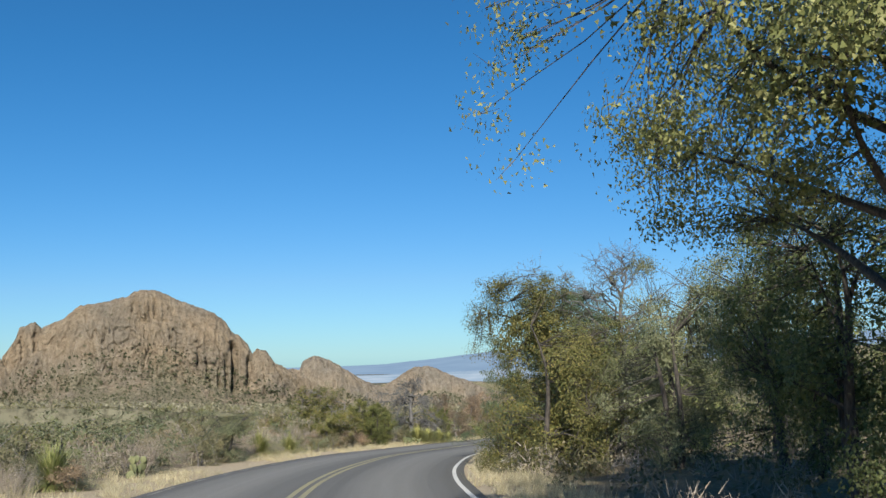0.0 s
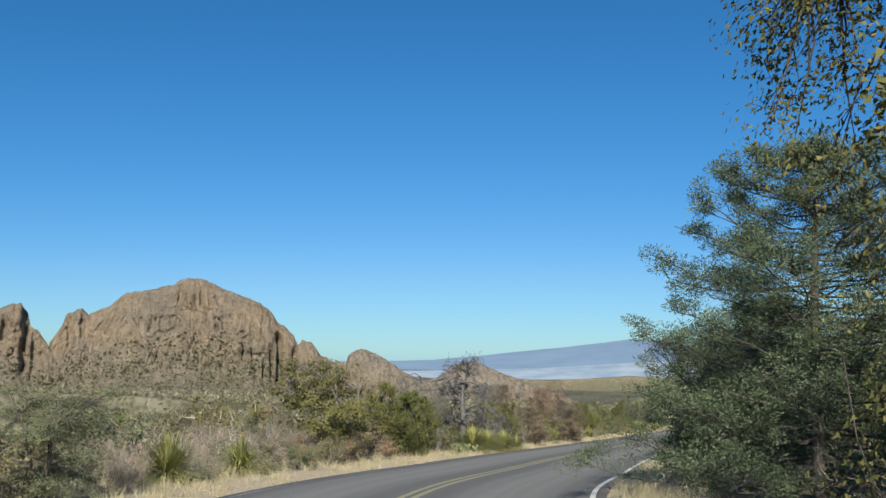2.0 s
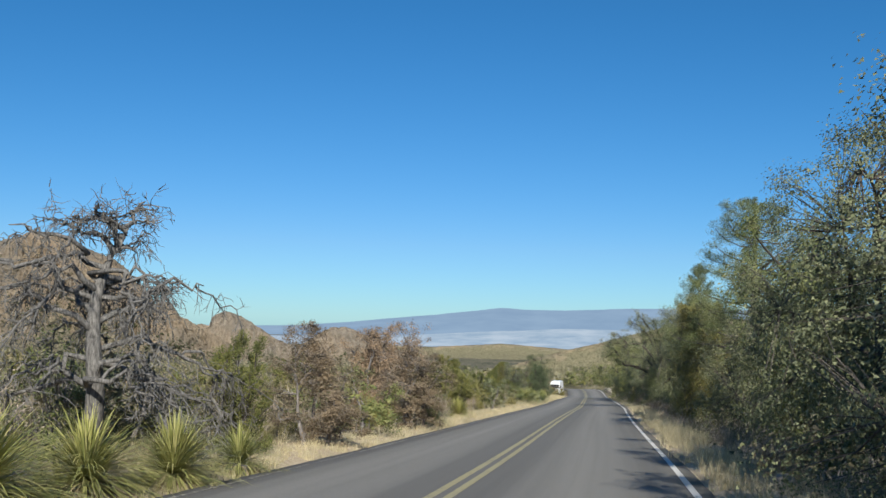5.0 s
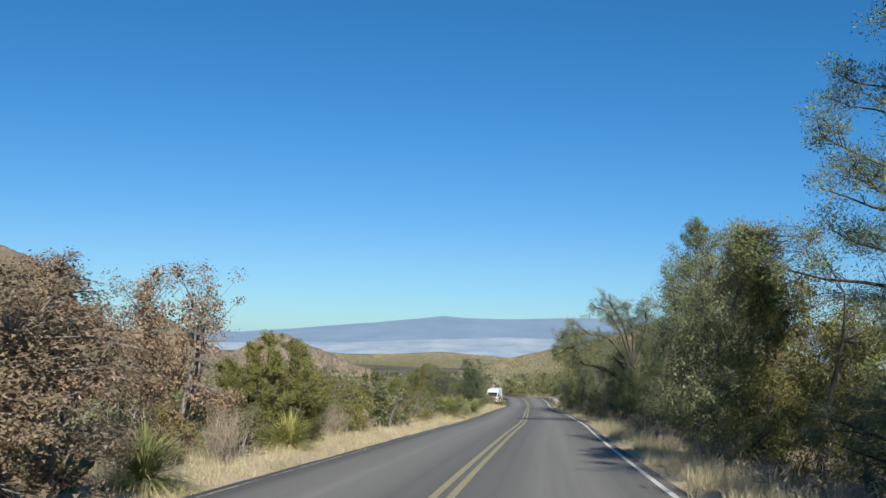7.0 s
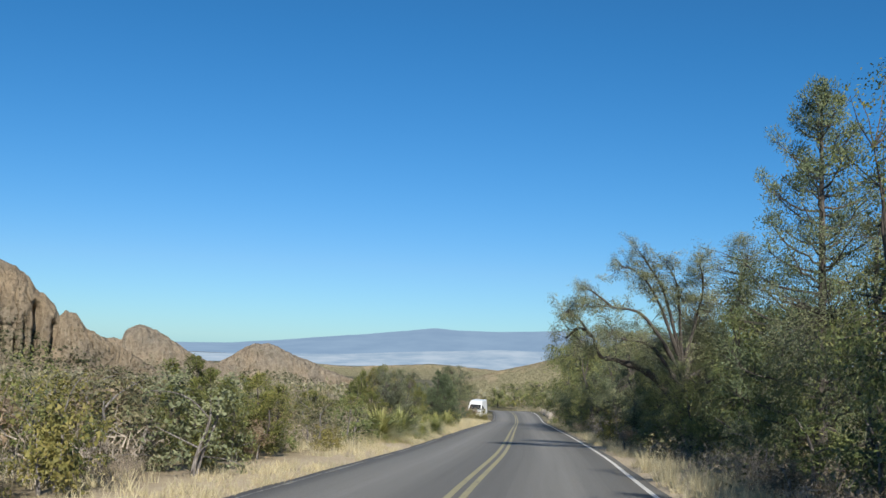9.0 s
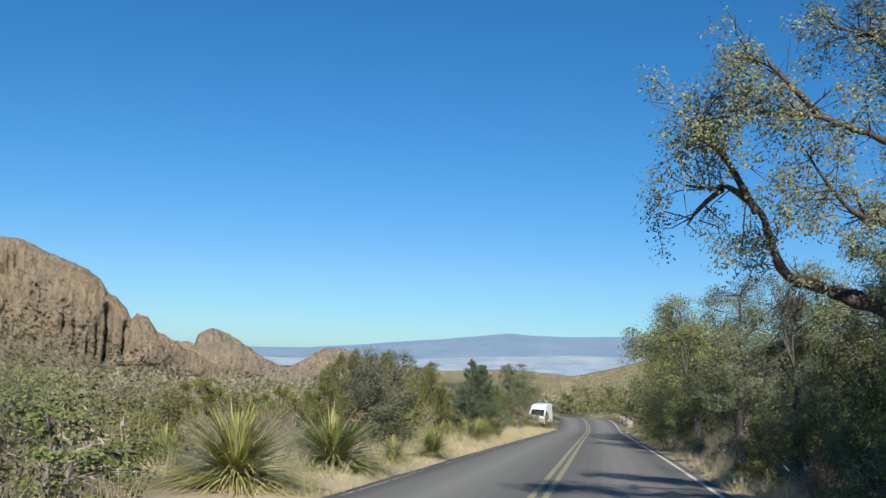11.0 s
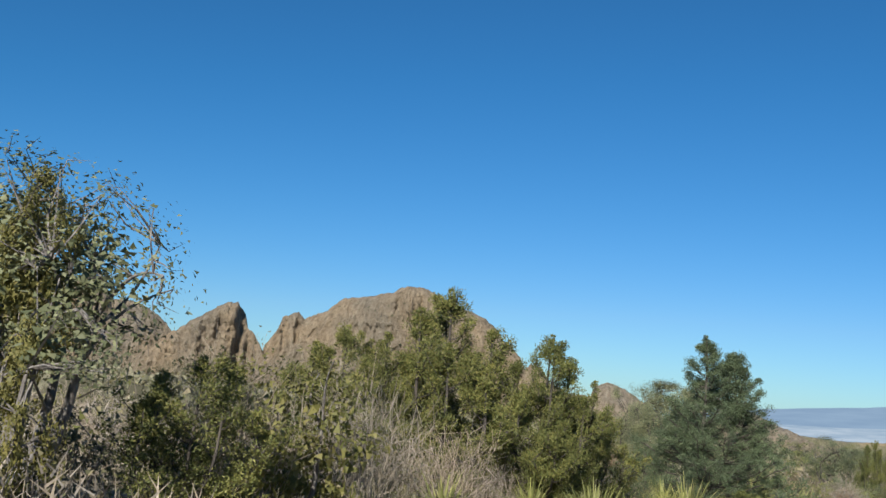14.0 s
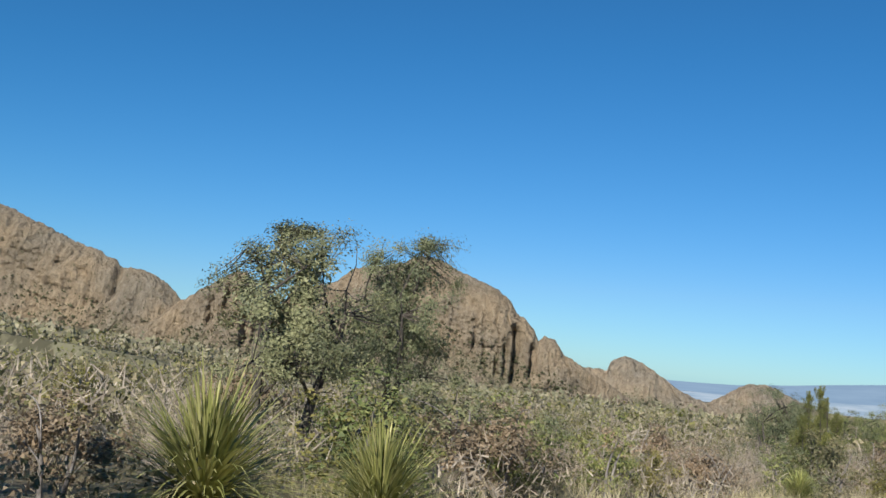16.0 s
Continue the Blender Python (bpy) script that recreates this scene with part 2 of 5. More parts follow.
def rock_material(name, tint=(1, 1, 1), scrub=0.0):
    """Tan and red-brown volcanic rock with fine runs down its ribs, and scrub on its lower slopes."""
    m, nt, p = nodes_of(name)
    pos = position(nt)
    run = position(nt, (1, 1, 0.3))
    a = noise_tex(nt, run, 0.20, 8, 0.66)
    b = noise_tex(nt, pos, 0.022, 4)
    c = noise_tex(nt, pos, 0.5, 5, 0.7)
    col = ramp(nt, a, [(0.28, (0.135, 0.111, 0.084)), (0.42, (0.243, 0.201, 0.147)), (0.58, (0.310, 0.261, 0.192)), (0.75, (0.39, 0.34, 0.265))])
    col = mix(nt, 1.0, col, ramp(nt, b, [(0.35, (0.84, 0.86, 0.90)), (0.65, (1.14, 1.06, 0.98))]), 'MULTIPLY')
    col = mix(nt, 1.0, col, ramp(nt, c, [(0.3, grey(0.82)), (0.65, grey(1.1))]), 'MULTIPLY')
    uv = nt.nodes.new("ShaderNodeUVMap")
    sep = nt.nodes.new("ShaderNodeSeparateXYZ")
    nt.links.new(uv.outputs[0], sep.inputs[0])
    patch = noise_tex(nt, pos, 0.035, 6, 0.7)
    low = math_node(nt, 'ADD', sep.outputs[1], math_node(nt, 'MULTIPLY', math_node(nt, 'SUBTRACT', patch, 0.5), 1.5))
    green = ramp(nt, c, [(0.38, (0.085, 0.085, 0.05)), (0.47, (0.19, 0.172, 0.115)), (0.65, (0.30, 0.262, 0.185))])
    col = mix(nt, ramp(nt, low, [(0.26 + scrub, grey(0.95)), (0.46 + scrub, grey(0.0))]), col, green)
    bush = noise_tex(nt, pos, 0.22, 3, 0.6)
    col = mix(nt, ramp(nt, bush, [(0.63, grey(0.0)), (0.70, grey(0.7))]), col, (0.10, 0.10, 0.06))
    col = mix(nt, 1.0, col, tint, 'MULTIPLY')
    nt.links.new(col, p.inputs["Base Color"])
    p.inputs["Roughness"].default_value = 0.95
    p.inputs["Specular IOR Level"].default_value = 0.1
    bump(nt, p, math_node(nt, 'ADD', a, math_node(nt, 'MULTIPLY', c, 0.5)), 1.0, 6.0)
    return m


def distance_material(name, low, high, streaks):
    """Land tens of kilometres off: a glowing backdrop, the air's haze painted into its colour."""
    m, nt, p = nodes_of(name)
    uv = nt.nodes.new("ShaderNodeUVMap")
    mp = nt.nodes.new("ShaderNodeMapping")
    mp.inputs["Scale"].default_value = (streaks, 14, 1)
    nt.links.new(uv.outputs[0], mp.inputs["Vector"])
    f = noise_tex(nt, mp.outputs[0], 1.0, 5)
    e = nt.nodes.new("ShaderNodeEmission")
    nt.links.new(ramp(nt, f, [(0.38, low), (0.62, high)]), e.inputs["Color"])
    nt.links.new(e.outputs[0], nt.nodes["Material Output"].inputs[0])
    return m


M_ASPHALT = asphalt_material()
M_YLINE = paint_material("faded_yellow_paint", (0.34, 0.30, 0.16), 0.46)
M_WLINE = paint_material("worn_white_paint", (0.66, 0.64, 0.58), 0.40)
M_WLINEOLD = paint_material("rubbed_white_paint", (0.45, 0.42, 0.36), 0.60)
M_GROUND = ground_material()
M_ROCK = rock_material("cliff_rock")
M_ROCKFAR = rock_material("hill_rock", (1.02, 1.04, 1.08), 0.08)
# Olive-tan grass hills, their tint lifted to carry the haze of distance
M_HILL = rock_material("hazed_grassy_hill_rock", (1.12, 1.15, 1.05), 0.55)
M_BLUE = distance_material("haze_blue_mountains", (0.185, 0.275, 0.395), (0.215, 0.31, 0.43), 7)
M_FLATS = distance_material("haze_pale_desert_flats", (0.235, 0.325, 0.43), (0.36, 0.435, 0.52), 9)
M_STONE = plain("pale_stone", (0.31, 0.275, 0.225), 0.9, 0, 6, 0.3)


# ---- geometry helpers ----
def mesh_np(name, verts, faces, mat, smooth=False, uvs=None):
    """A mesh from arrays: verts (n, 3), faces (m, 3 or 4)."""
    me = bpy.data.meshes.new(name)
    verts = np.asarray(verts, dtype=np.float32).reshape(-1, 3)
    faces = np.asarray(faces, dtype=np.int32)
    k = faces.shape[1]
    me.vertices.add(len(verts))
    me.vertices.foreach_set("co", verts.ravel())
    me.loops.add(faces.size)
    me.loops.foreach_set("vertex_index", faces.ravel())
    me.polygons.add(len(faces))
    me.polygons.foreach_set("loop_start", np.arange(0, faces.size, k, dtype=np.int32))
    me.polygons.foreach_set("use_smooth", np.full(len(faces), smooth))
    if uvs is not None:
        layer = me.uv_layers.new(name="UVMap")
        layer.data.foreach_set("uv", np.asarray(uvs, dtype=np.float32)[faces.ravel()].ravel())
    me.update(calc_edges=True)
    me.materials.append(mat)
    return me


def thing(name, label, category, group=""):
    ob = new(name)
    ob.empty_display_size = 0.3
    return tagged(ob, label, category, group)


def under(name, me, parent, label=""):
    ob = new(name, me)
    ob.parent = parent
    if label:
        ob["label"] = label
    if name == "twig_work":
        tagged(ob, kind="stuff")
    return ob


def part(name, bm, material, parent, label=""):
    me = bpy.data.meshes.new(name)
    bm.to_mesh(me)
    bm.free()
    me.materials.append(material)
    return under(name, me, parent, label)


def put(ob, x, y, z, turn=0.0, scale=1.0, tall=None):
    ob.matrix_basis = pose(x, y, z, 0, 0, turn) @ Matrix.Diagonal((scale, scale, tall if tall else scale, 1))
    return ob


def grid_faces(nu, nv):
    i = np.arange(nu - 1)[:, None] * nv + np.arange(nv - 1)[None, :]
    i = i.ravel()
    return np.stack([i, i + nv, i + nv + 1, i + 1], 1)


def fbm(x, y, scale, octaves=4, seed=0.0, gain=0.5):
    """Smooth value noise on arrays, from -1 to 1."""
    x = np.asarray(x, dtype=np.float64) / scale + seed * 17.31
    y = np.asarray(y, dtype=np.float64) / scale - seed * 9.73
    total = np.zeros(np.broadcast(x, y).shape)
    amp, norm = 1.0, 0.0
    for o in range(octaves):
        xi, yi = np.floor(x), np.floor(y)
        fx, fy = x - xi, y - yi
        fx, fy = fx * fx * (3 - 2 * fx), fy * fy * (3 - 2 * fy)

        def h(a, b):
            v = np.sin(a * 127.1 + b * 311.7 + o * 74.7) * 43758.5453
            return (v - np.floor(v)) * 2 - 1
        total += amp * ((h(xi, yi) * (1 - fx) + h(xi + 1, yi) * fx) * (1 - fy) + (h(xi, yi + 1) * (1 - fx) + h(xi + 1, yi + 1) * fx) * fy)
        norm += amp
        amp *= gain
        x, y = x * 2.03 + 5.1, y * 2.03 - 3.7
    return total / norm


# ---- the road's line and the lie of the land ----
CENTRE = [(1.2, -40), (-0.2, -20), (-1.5, 0), (-2.4, 18), (-2.55, 27), (-2.15, 35), (-1.15, 44), (0.95, 53), (3.15, 62), (7.0, 76),
          (12.7, 97.2), (18.0, 116.5), (22.2, 131.5), (26.5, 148), (32.9, 173), (41.5, 206.5), (47.4, 230), (50.8, 246), (51.6, 256), (49.0, 266),
          (41.5, 273), (30, 277), (12, 279), (-12, 280), (-40, 280)]


def spline(points, step):
    pts = [np.array(p, dtype=float) for p in points]
    out = []
    for a, b, c, d in zip(pts, pts[1:], pts[2:], pts[3:]):
        n = max(2, int(np.linalg.norm(c - b) / step))
        for k in range(n):
            t = k / n
            out.append(0.5 * (2 * b + (c - a) * t + (2 * a - 5 * b + 4 * c - d) * t * t + (3 * b - a - 3 * c + d) * t ** 3))
    return np.array(out)


LINE = spline(CENTRE, 1.0)
TANGENT = np.gradient(LINE, axis=0)
TANGENT /= np.linalg.norm(TANGENT, axis=1)[:, None]
ARC = np.concatenate([[0], np.cumsum(np.linalg.norm(np.diff(LINE, axis=0), axis=1))])


def lateral(x, y):
    """Distance to the right of the road's centre line."""
    x, y = np.asarray(x, dtype=float), np.asarray(y, dtype=float)
    shape = x.shape
    x, y = x.ravel(), y.ravel()
    out = np.zeros(len(x))
    for i in range(0, len(x), 4000):
        dx = x[i:i + 4000, None] - LINE[None, :, 0]
        dy = y[i:i + 4000, None] - LINE[None, :, 1]
        d2 = dx * dx + dy * dy
        k = d2.argmin(1)
        r = np.arange(len(k))
        side = dx[r, k] * TANGENT[k, 1] - dy[r, k] * TANGENT[k, 0]
        out[i:i + 4000] = np.sign(side) * np.sqrt(d2[r, k])
    return out.reshape(shape)


FALL = radians(10)


def ease(v, a, b):
    t = np.clip((v - a) / (b - a), 0, 1)
    return t * t * (3 - 2 * t)


def slope(x, y):
    """Height of the long slope that the road runs down, which levels at the bend and eases off far below."""
    p = np.asarray(x) * math.sin(FALL) + np.asarray(y) * math.cos(FALL)
    near = -0.0645 * p - np.where((p > 0) & (p < 160), 0.13 * np.sin(np.pi * p / 160), 0.0)
    near = near + 1.35 * ease(p, 226, 262) * (1 - ease(p, 300, 420))
    return np.where(p < 950, near, -61.3 - 26 * (1 - np.exp(-(p - 950) / 403.0)))


def land(x, y, lat=None):
    x, y = np.asarray(x, dtype=float), np.asarray(y, dtype=float)
    lat = lateral(x, y) if lat is None else lat
    off = np.abs(lat)
    z = slope(x, y)
    rough = np.clip((off - 4.5) / 6.0, 0, 1)
    z = z + rough * (0.22 * fbm(x, y, 5.0, 3, 1.0) + 0.5 * fbm(x, y, 30.0, 3, 2.0))
    z = z + np.where(lat < -7, -0.035 * np.minimum(-lat - 7, 60), 0) + np.where(lat > 7, 0.05 * np.minimum(lat - 7, 80), 0)
    z = z + np.clip((off - 90) / 200, 0, 1) * 5.0 * fbm(x, y, 160.0, 4, 3.0)
    return np.where(off < 3.9, z - 0.10 * np.clip((3.9 - off) / 0.5, 0, 1), z)


def level(x, y):
    return float(land(np.array([x]), np.array([y]))[0])


def axis_steps(start, fine_end, step, far, growth):
    out = list(np.arange(start, fine_end, step))
    while out[-1] < far:
        step *= growth
        out.append(out[-1] + step)
    return out


def build_ground():
    ps = np.array([-x for x in axis_steps(40.5, 41.5, 1.0, 1500, 1.35)][::-1] + axis_steps(-40, 300, 1.3, 4750, 1.06))
    right = axis_steps(0.3, 20, 0.6, 4600, 1.11)
    qs = np.array([-q for q in right][::-1] + right)
    P, Q = np.meshgrid(ps, qs, indexing="ij")
    # rows follow the road's own swing, so that shoulders stay clean
    px = np.interp(P.ravel(), LINE[:, 0] * math.sin(FALL) + LINE[:, 1] * math.cos(FALL), LINE[:, 0] * math.cos(FALL) - LINE[:, 1] * math.sin(FALL)).reshape(P.shape)
    px = px * np.exp(-(np.clip(np.abs(P - 120) - 150, 0, None) / 300) ** 2)
    q = Q + px * np.exp(-(Q / 120) ** 2)
    x = P * math.sin(FALL) + q * math.cos(FALL)
    y = P * math.cos(FALL) - q * math.sin(FALL)
    lat = lateral(x, y)
    z = land(x, y, lat)
    far = np.hypot(x - 15, y - 90)
    me = mesh_np("ground", np.stack([x, y, z], -1), grid_faces(len(ps), len(qs)), M_GROUND, True, np.stack([lat.ravel(), far.ravel()], 1))
    return tagged(new("ground", me), "dry stony mountain slope with straw-coloured grass", "ground", kind="structure")


def strip(name, lo, hi, lift, mat, thick=0.0, first=0, last=None):
    """A band along the road between two distances from its centre line."""
    idx = np.arange(first, last or len(LINE))
    base, tan, arc = LINE[idx], TANGENT[idx], ARC[idx]
    side = np.stack([tan[:, 1], -tan[:, 0]], 1)
    lats = np.linspace(lo, hi, max(2, int((hi - lo) / 0.6) + 1))
    if thick:
        lats = np.concatenate([[lo], lats, [hi]])
    x = base[:, None, 0] + side[:, None, 0] * lats[None, :]
    y = base[:, None, 1] + side[:, None, 1] * lats[None, :]
    z = slope(x, y) + lift
    if thick:
        wob = 0.05 * fbm(arc, arc * 0, 2.0, 3, 4.0)
        x[:, :2] += (wob[:, None] * side[:, None, 0])
        x[:, -2:] += (wob[:, None] * side[:, None, 0])
        z[:, 0] -= thick
        z[:, -1] -= thick
    uv = np.stack([np.broadcast_to(lats[None, :], x.shape).ravel(), np.broadcast_to(arc[:, None], x.shape).ravel()], 1)
    return mesh_np(name, np.stack([x, y, z], -1), grid_faces(len(idx), len(lats)), mat, True, uv)


build_ground()
road = tagged(new("road", strip("road", -3.22, 3.68, 0.0, M_ASPHALT, 0.14)), "grey worn two-lane asphalt road running downhill", "road", kind="structure")
for a, b in ((-0.17, -0.05), (0.07, 0.19)):
    under("yellow_line", strip("yellow_line", a, b, 0.004, M_YLINE), road, "faded yellow centre line")
under("edge_line", strip("edge_line", 3.36, 3.47, 0.004, M_WLINE), road, "worn white edge line")
under("edge_line", strip("edge_line", -3.06, -3.0, 0.004, M_WLINEOLD), road, "worn white edge line")


# ---- mountains, hills and the far desert ----
def cliff(name, centre, face, profile, foot, material, label, ribs=6.0, seed=1.0, step=1.0, steep=0.2, bow=0.0007, talus=0.36, jag=1.2, rows=140, bend=0.0, clefts=()):
    """A rock mountain seen from the road: ribbed cliffs over a talus skirt, with its skyline given as (along, height) pairs."""
    yaw = radians(face)
    eu, ew = np.array([math.cos(yaw), math.sin(yaw)]), np.array([-math.sin(yaw), math.cos(yaw)])
    us = np.arange(profile[0][0], profile[-1][0] + step, step)
    top = np.interp(us, [p[0] for p in profile], [p[1] for p in profile])
    top = top + jag * fbm(us, us * 0, 4.0, 4, seed, 0.65) + 0.6 * jag * np.round(2 * fbm(us, us * 0, 9.0, 3, seed + 3)) / 2
    hs = np.concatenate([np.linspace(0, 1, rows), np.full(10, 1.0)])
    back = np.concatenate([np.zeros(rows), np.linspace(0.12, 1.0, 10)])
    U, Hh = np.meshgrid(us, hs, indexing="ij")
    B = np.broadcast_to(back[None, :], U.shape)
    rel = np.maximum(top - foot, 2.0)[:, None]
    Z = foot + rel * Hh
    skirt = np.clip((talus - Hh) / talus, 0, 1)
    W = -rel * (0.75 * skirt ** 1.15 + steep * (1 - Hh)) + np.clip((Hh - 0.8) / 0.2, 0, 1) ** 2 * 0.10 * rel
    W = W + bow * (U - bend) ** 2
    # flutes, pillars and chimneys that run down the face, broken by ledges
    lean = U + 0.15 * (Z - foot) * fbm(U, Z, 70.0, 2, seed + 1) + 3.0 * fbm(U, Z, 18.0, 3, seed + 31)
    big = 1 - np.abs(fbm(lean, Z * 0.35, 34.0, 3, seed + 5)) * 2.2
    mid = 1 - np.abs(fbm(lean, Z * 0.40, 11.0, 4, seed + 7, 0.6)) * 2.4
    fine = 1 - np.abs(fbm(lean, Z * 0.55, 4.0, 3, seed + 9, 0.6)) * 2.4
    ledge = fbm(U * 0.5, Z + 0.2 * U, 8.0, 4, seed + 11, 0.6)
    block = np.round(fbm(lean, Z * 0.35, 13.0, 3, seed + 23) * 4) / 4
    crack = np.clip(1 - np.abs(fbm(lean, Z * 0.16, 12.0, 3, seed + 21)) / 0.05, 0, 1) * np.clip(0.5 + 1.6 * fbm(U, Z, 20.0, 2, seed + 41), 0, 1)
    strength = (1 - 0.8 * skirt) ** 0.8 * np.clip((1.03 - Hh) / 0.12, 0.3, 1)
    patchy = 0.7 + 0.7 * fbm(U, Z, 55.0, 2, seed + 13)
    W = W - strength * ribs * patchy * (0.6 * big + 0.34 * mid + 0.24 * fine + 0.55 * ledge + 0.6 * block - 0.9 * crack)
    # deep clefts: a sheer wall on the one side, easing out on the other
    for uc, wide, deep, z0, z1 in clefts:
        du = U - uc - 1.5 * fbm(Z, Z * 0, 14.0, 3, seed + uc)
        shape = np.where(du < 0, np.exp(-(du / wide) ** 2), np.exp(-(np.maximum(du, 0) / (3.4 * wide)) ** 2))
        tall = np.clip((Z - z0) / 8, 0, 1) * np.clip((z1 - Z) / 8, 0, 1)
        W = W + deep * shape * tall
    W = W - skirt ** 0.5 * (2.5 * fbm(U, W, 22.0, 4, seed + 15) + 5 * np.abs(fbm(U, W * 0.3, 40.0, 2, seed + 17)))
    Z = Z + strength * 1.3 * fbm(U, W, 6.0, 2, seed + 19) * (1 - B)
    Z = Z - B ** 1.3 * rel * 0.9
    W = W + B * rel * 0.75
    X = centre[0] + U * eu[0] + W * ew[0]
    Y = centre[1] + U * eu[1] + W * ew[1]
    ob = thing(name, label, "mountain")
    cut = int(talus * (rows - 1))
    for pn, sl in (("scree_slope", slice(0, cut + 1)), ("cliff_face", slice(cut, None))):
        v = np.stack([X[:, sl], Y[:, sl], Z[:, sl]], -1)
        me = mesh_np(pn, v, grid_faces(v.shape[0], v.shape[1]), material, True, np.stack([U[:, sl].ravel() / 100, Hh[:, sl].ravel()], 1))
        under(pn, me, ob)
    # scrub on the skirt and ledges
    rng = np.random.default_rng(int(seed * 10))
    n = int(len(us) * 9)
    i, j = rng.integers(0, len(us), n), (rng.random(n) ** 1.2 * talus * 1.7 * (rows - 1)).astype(int)
    return ob, np.stack([X[i, j], Y[i, j], Z[i, j]], 1)


DOTS = []
_, d = cliff("rock_mountain", (-264, 977), 17,
             [(-140, -20), (-133, 6), (-122, 23), (-119, 34), (-108, 39), (-105, 39), (-99, 33), (-89, 39), (-79, 43), (-66, 54), (-38, 60), (-21, 63), (-14, 69),
              (6, 70), (16, 66), (34, 58), (59, 49), (73, 40), (81, 28), (88, 24), (97, 15), (101, 6), (106, 11), (116, 9), (124, -3), (140, -12), (165, -24), (190, -40), (215, -56)],
             -66, M_ROCK, "red-brown rock dome with ribbed cliffs above scrub slopes", 6.5, 1.0, step=0.8, jag=1.5, rows=170,
             clefts=[(80, 1.6, 18, -38, 20), (72, 1.0, 9, -34, 6), (65, 0.9, 7, -34, -6), (45, 0.8, 8, -12, 14), (54, 0.8, 5, -26, 4), (95, 1.4, 12, -30, 6), (-16, 0.8, 6, 40, 64), (4, 0.8, 6, 38, 64), (-104, 1.2, 7, 4, 36), (-116, 1.0, 5, 0, 28)])
DOTS.append(d)
_, d = cliff("rock_spire", (-264, 977), 17,
             [(-250, -20), (-217, 11), (-211, 13), (-200, 22), (-182, 33), (-170, 41), (-158, 43), (-153, 32), (-150, 23), (-140, 14), (-128, -4), (-112, -30)],
             -62, M_ROCK, "jagged red-brown rock spire beside a notch", 6.0, 2.0, 0.8, 0.16, 0.001, bend=-165, jag=2.0,
             clefts=[(-154, 1.4, 14, -25, 42), (-172, 1.2, 8, 0, 36), (-186, 1.2, 8, -10, 26), (-146, 1.2, 8, -30, 16)])
DOTS.append(d)
_, d = cliff("rock_ridge", (-274, 1010), 17,
             [(-520, 102), (-440, 94), (-400, 85), (-365, 72), (-335, 60), (-310, 52), (-290, 45), (-284, 37), (-268, 38), (-258, 36), (-240, 27), (-226, 14), (-205, -10), (-185, -30)],
             -60, M_ROCK, "red-brown mountain ridge with cliffs and scrub slopes", 7.5, 3.0, 1.3, 0.3, 0.0003, bend=-380, jag=2.0,
             clefts=[(-285, 1.2, 8, 5, 40), (-305, 1.0, 4, -5, 30), (-337, 1.2, 5, 25, 58), (-262, 1.0, 4, -5, 26)])
DOTS.append(d)
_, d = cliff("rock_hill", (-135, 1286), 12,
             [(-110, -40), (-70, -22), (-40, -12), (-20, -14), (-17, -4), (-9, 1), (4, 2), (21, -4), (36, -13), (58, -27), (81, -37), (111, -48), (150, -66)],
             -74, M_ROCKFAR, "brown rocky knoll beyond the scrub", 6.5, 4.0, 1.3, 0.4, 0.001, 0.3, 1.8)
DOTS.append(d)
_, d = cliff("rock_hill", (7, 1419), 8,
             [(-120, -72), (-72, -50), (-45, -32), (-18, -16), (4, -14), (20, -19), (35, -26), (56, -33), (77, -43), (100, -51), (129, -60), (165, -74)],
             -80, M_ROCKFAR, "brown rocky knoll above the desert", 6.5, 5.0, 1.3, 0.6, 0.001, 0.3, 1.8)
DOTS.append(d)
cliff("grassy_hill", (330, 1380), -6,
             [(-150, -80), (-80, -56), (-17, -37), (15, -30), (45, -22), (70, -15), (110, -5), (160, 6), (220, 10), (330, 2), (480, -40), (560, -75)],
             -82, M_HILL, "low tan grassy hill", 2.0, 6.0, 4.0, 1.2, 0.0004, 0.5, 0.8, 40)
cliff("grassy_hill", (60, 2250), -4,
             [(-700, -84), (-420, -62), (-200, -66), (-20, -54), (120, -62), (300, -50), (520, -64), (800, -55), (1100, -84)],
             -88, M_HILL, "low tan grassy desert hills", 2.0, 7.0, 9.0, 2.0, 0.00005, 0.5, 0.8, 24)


def blobs(name, centres, sizes, mat, label):
    """Low dark bushes far off, each a jittered eight-sided clump."""
    rng = np.random.default_rng(5)
    n = len(centres)
    dirs = np.array([[1, 0, 0], [0, 1, 0], [-1, 0, 0], [0, -1, 0], [0, 0, 1], [0.6, 0.6, -0.3]], dtype=float)
    v = centres[:, None, :] + dirs[None] * sizes[:, None, None] * (0.6 + 0.8 * rng.random((n, 6, 1)))
    f = np.array([[0, 1, 4], [1, 2, 4], [2, 3, 4], [3, 0, 4], [1, 0, 5], [2, 1, 5], [3, 2, 5], [0, 3, 5]])
    faces = (np.arange(n)[:, None, None] * 6 + f[None]).reshape(-1, 3)
    return tagged(new(name, mesh_np(name, v, faces, mat)), label, "scrub", kind="stuff")


dots = np.concatenate(DOTS)
blobs("mountain_scrub", dots, np.random.default_rng(6).random(len(dots)) ** 2 * 1.6 + 0.5, M_HILLBUSH, "dark scrub dotted over the mountain slopes")


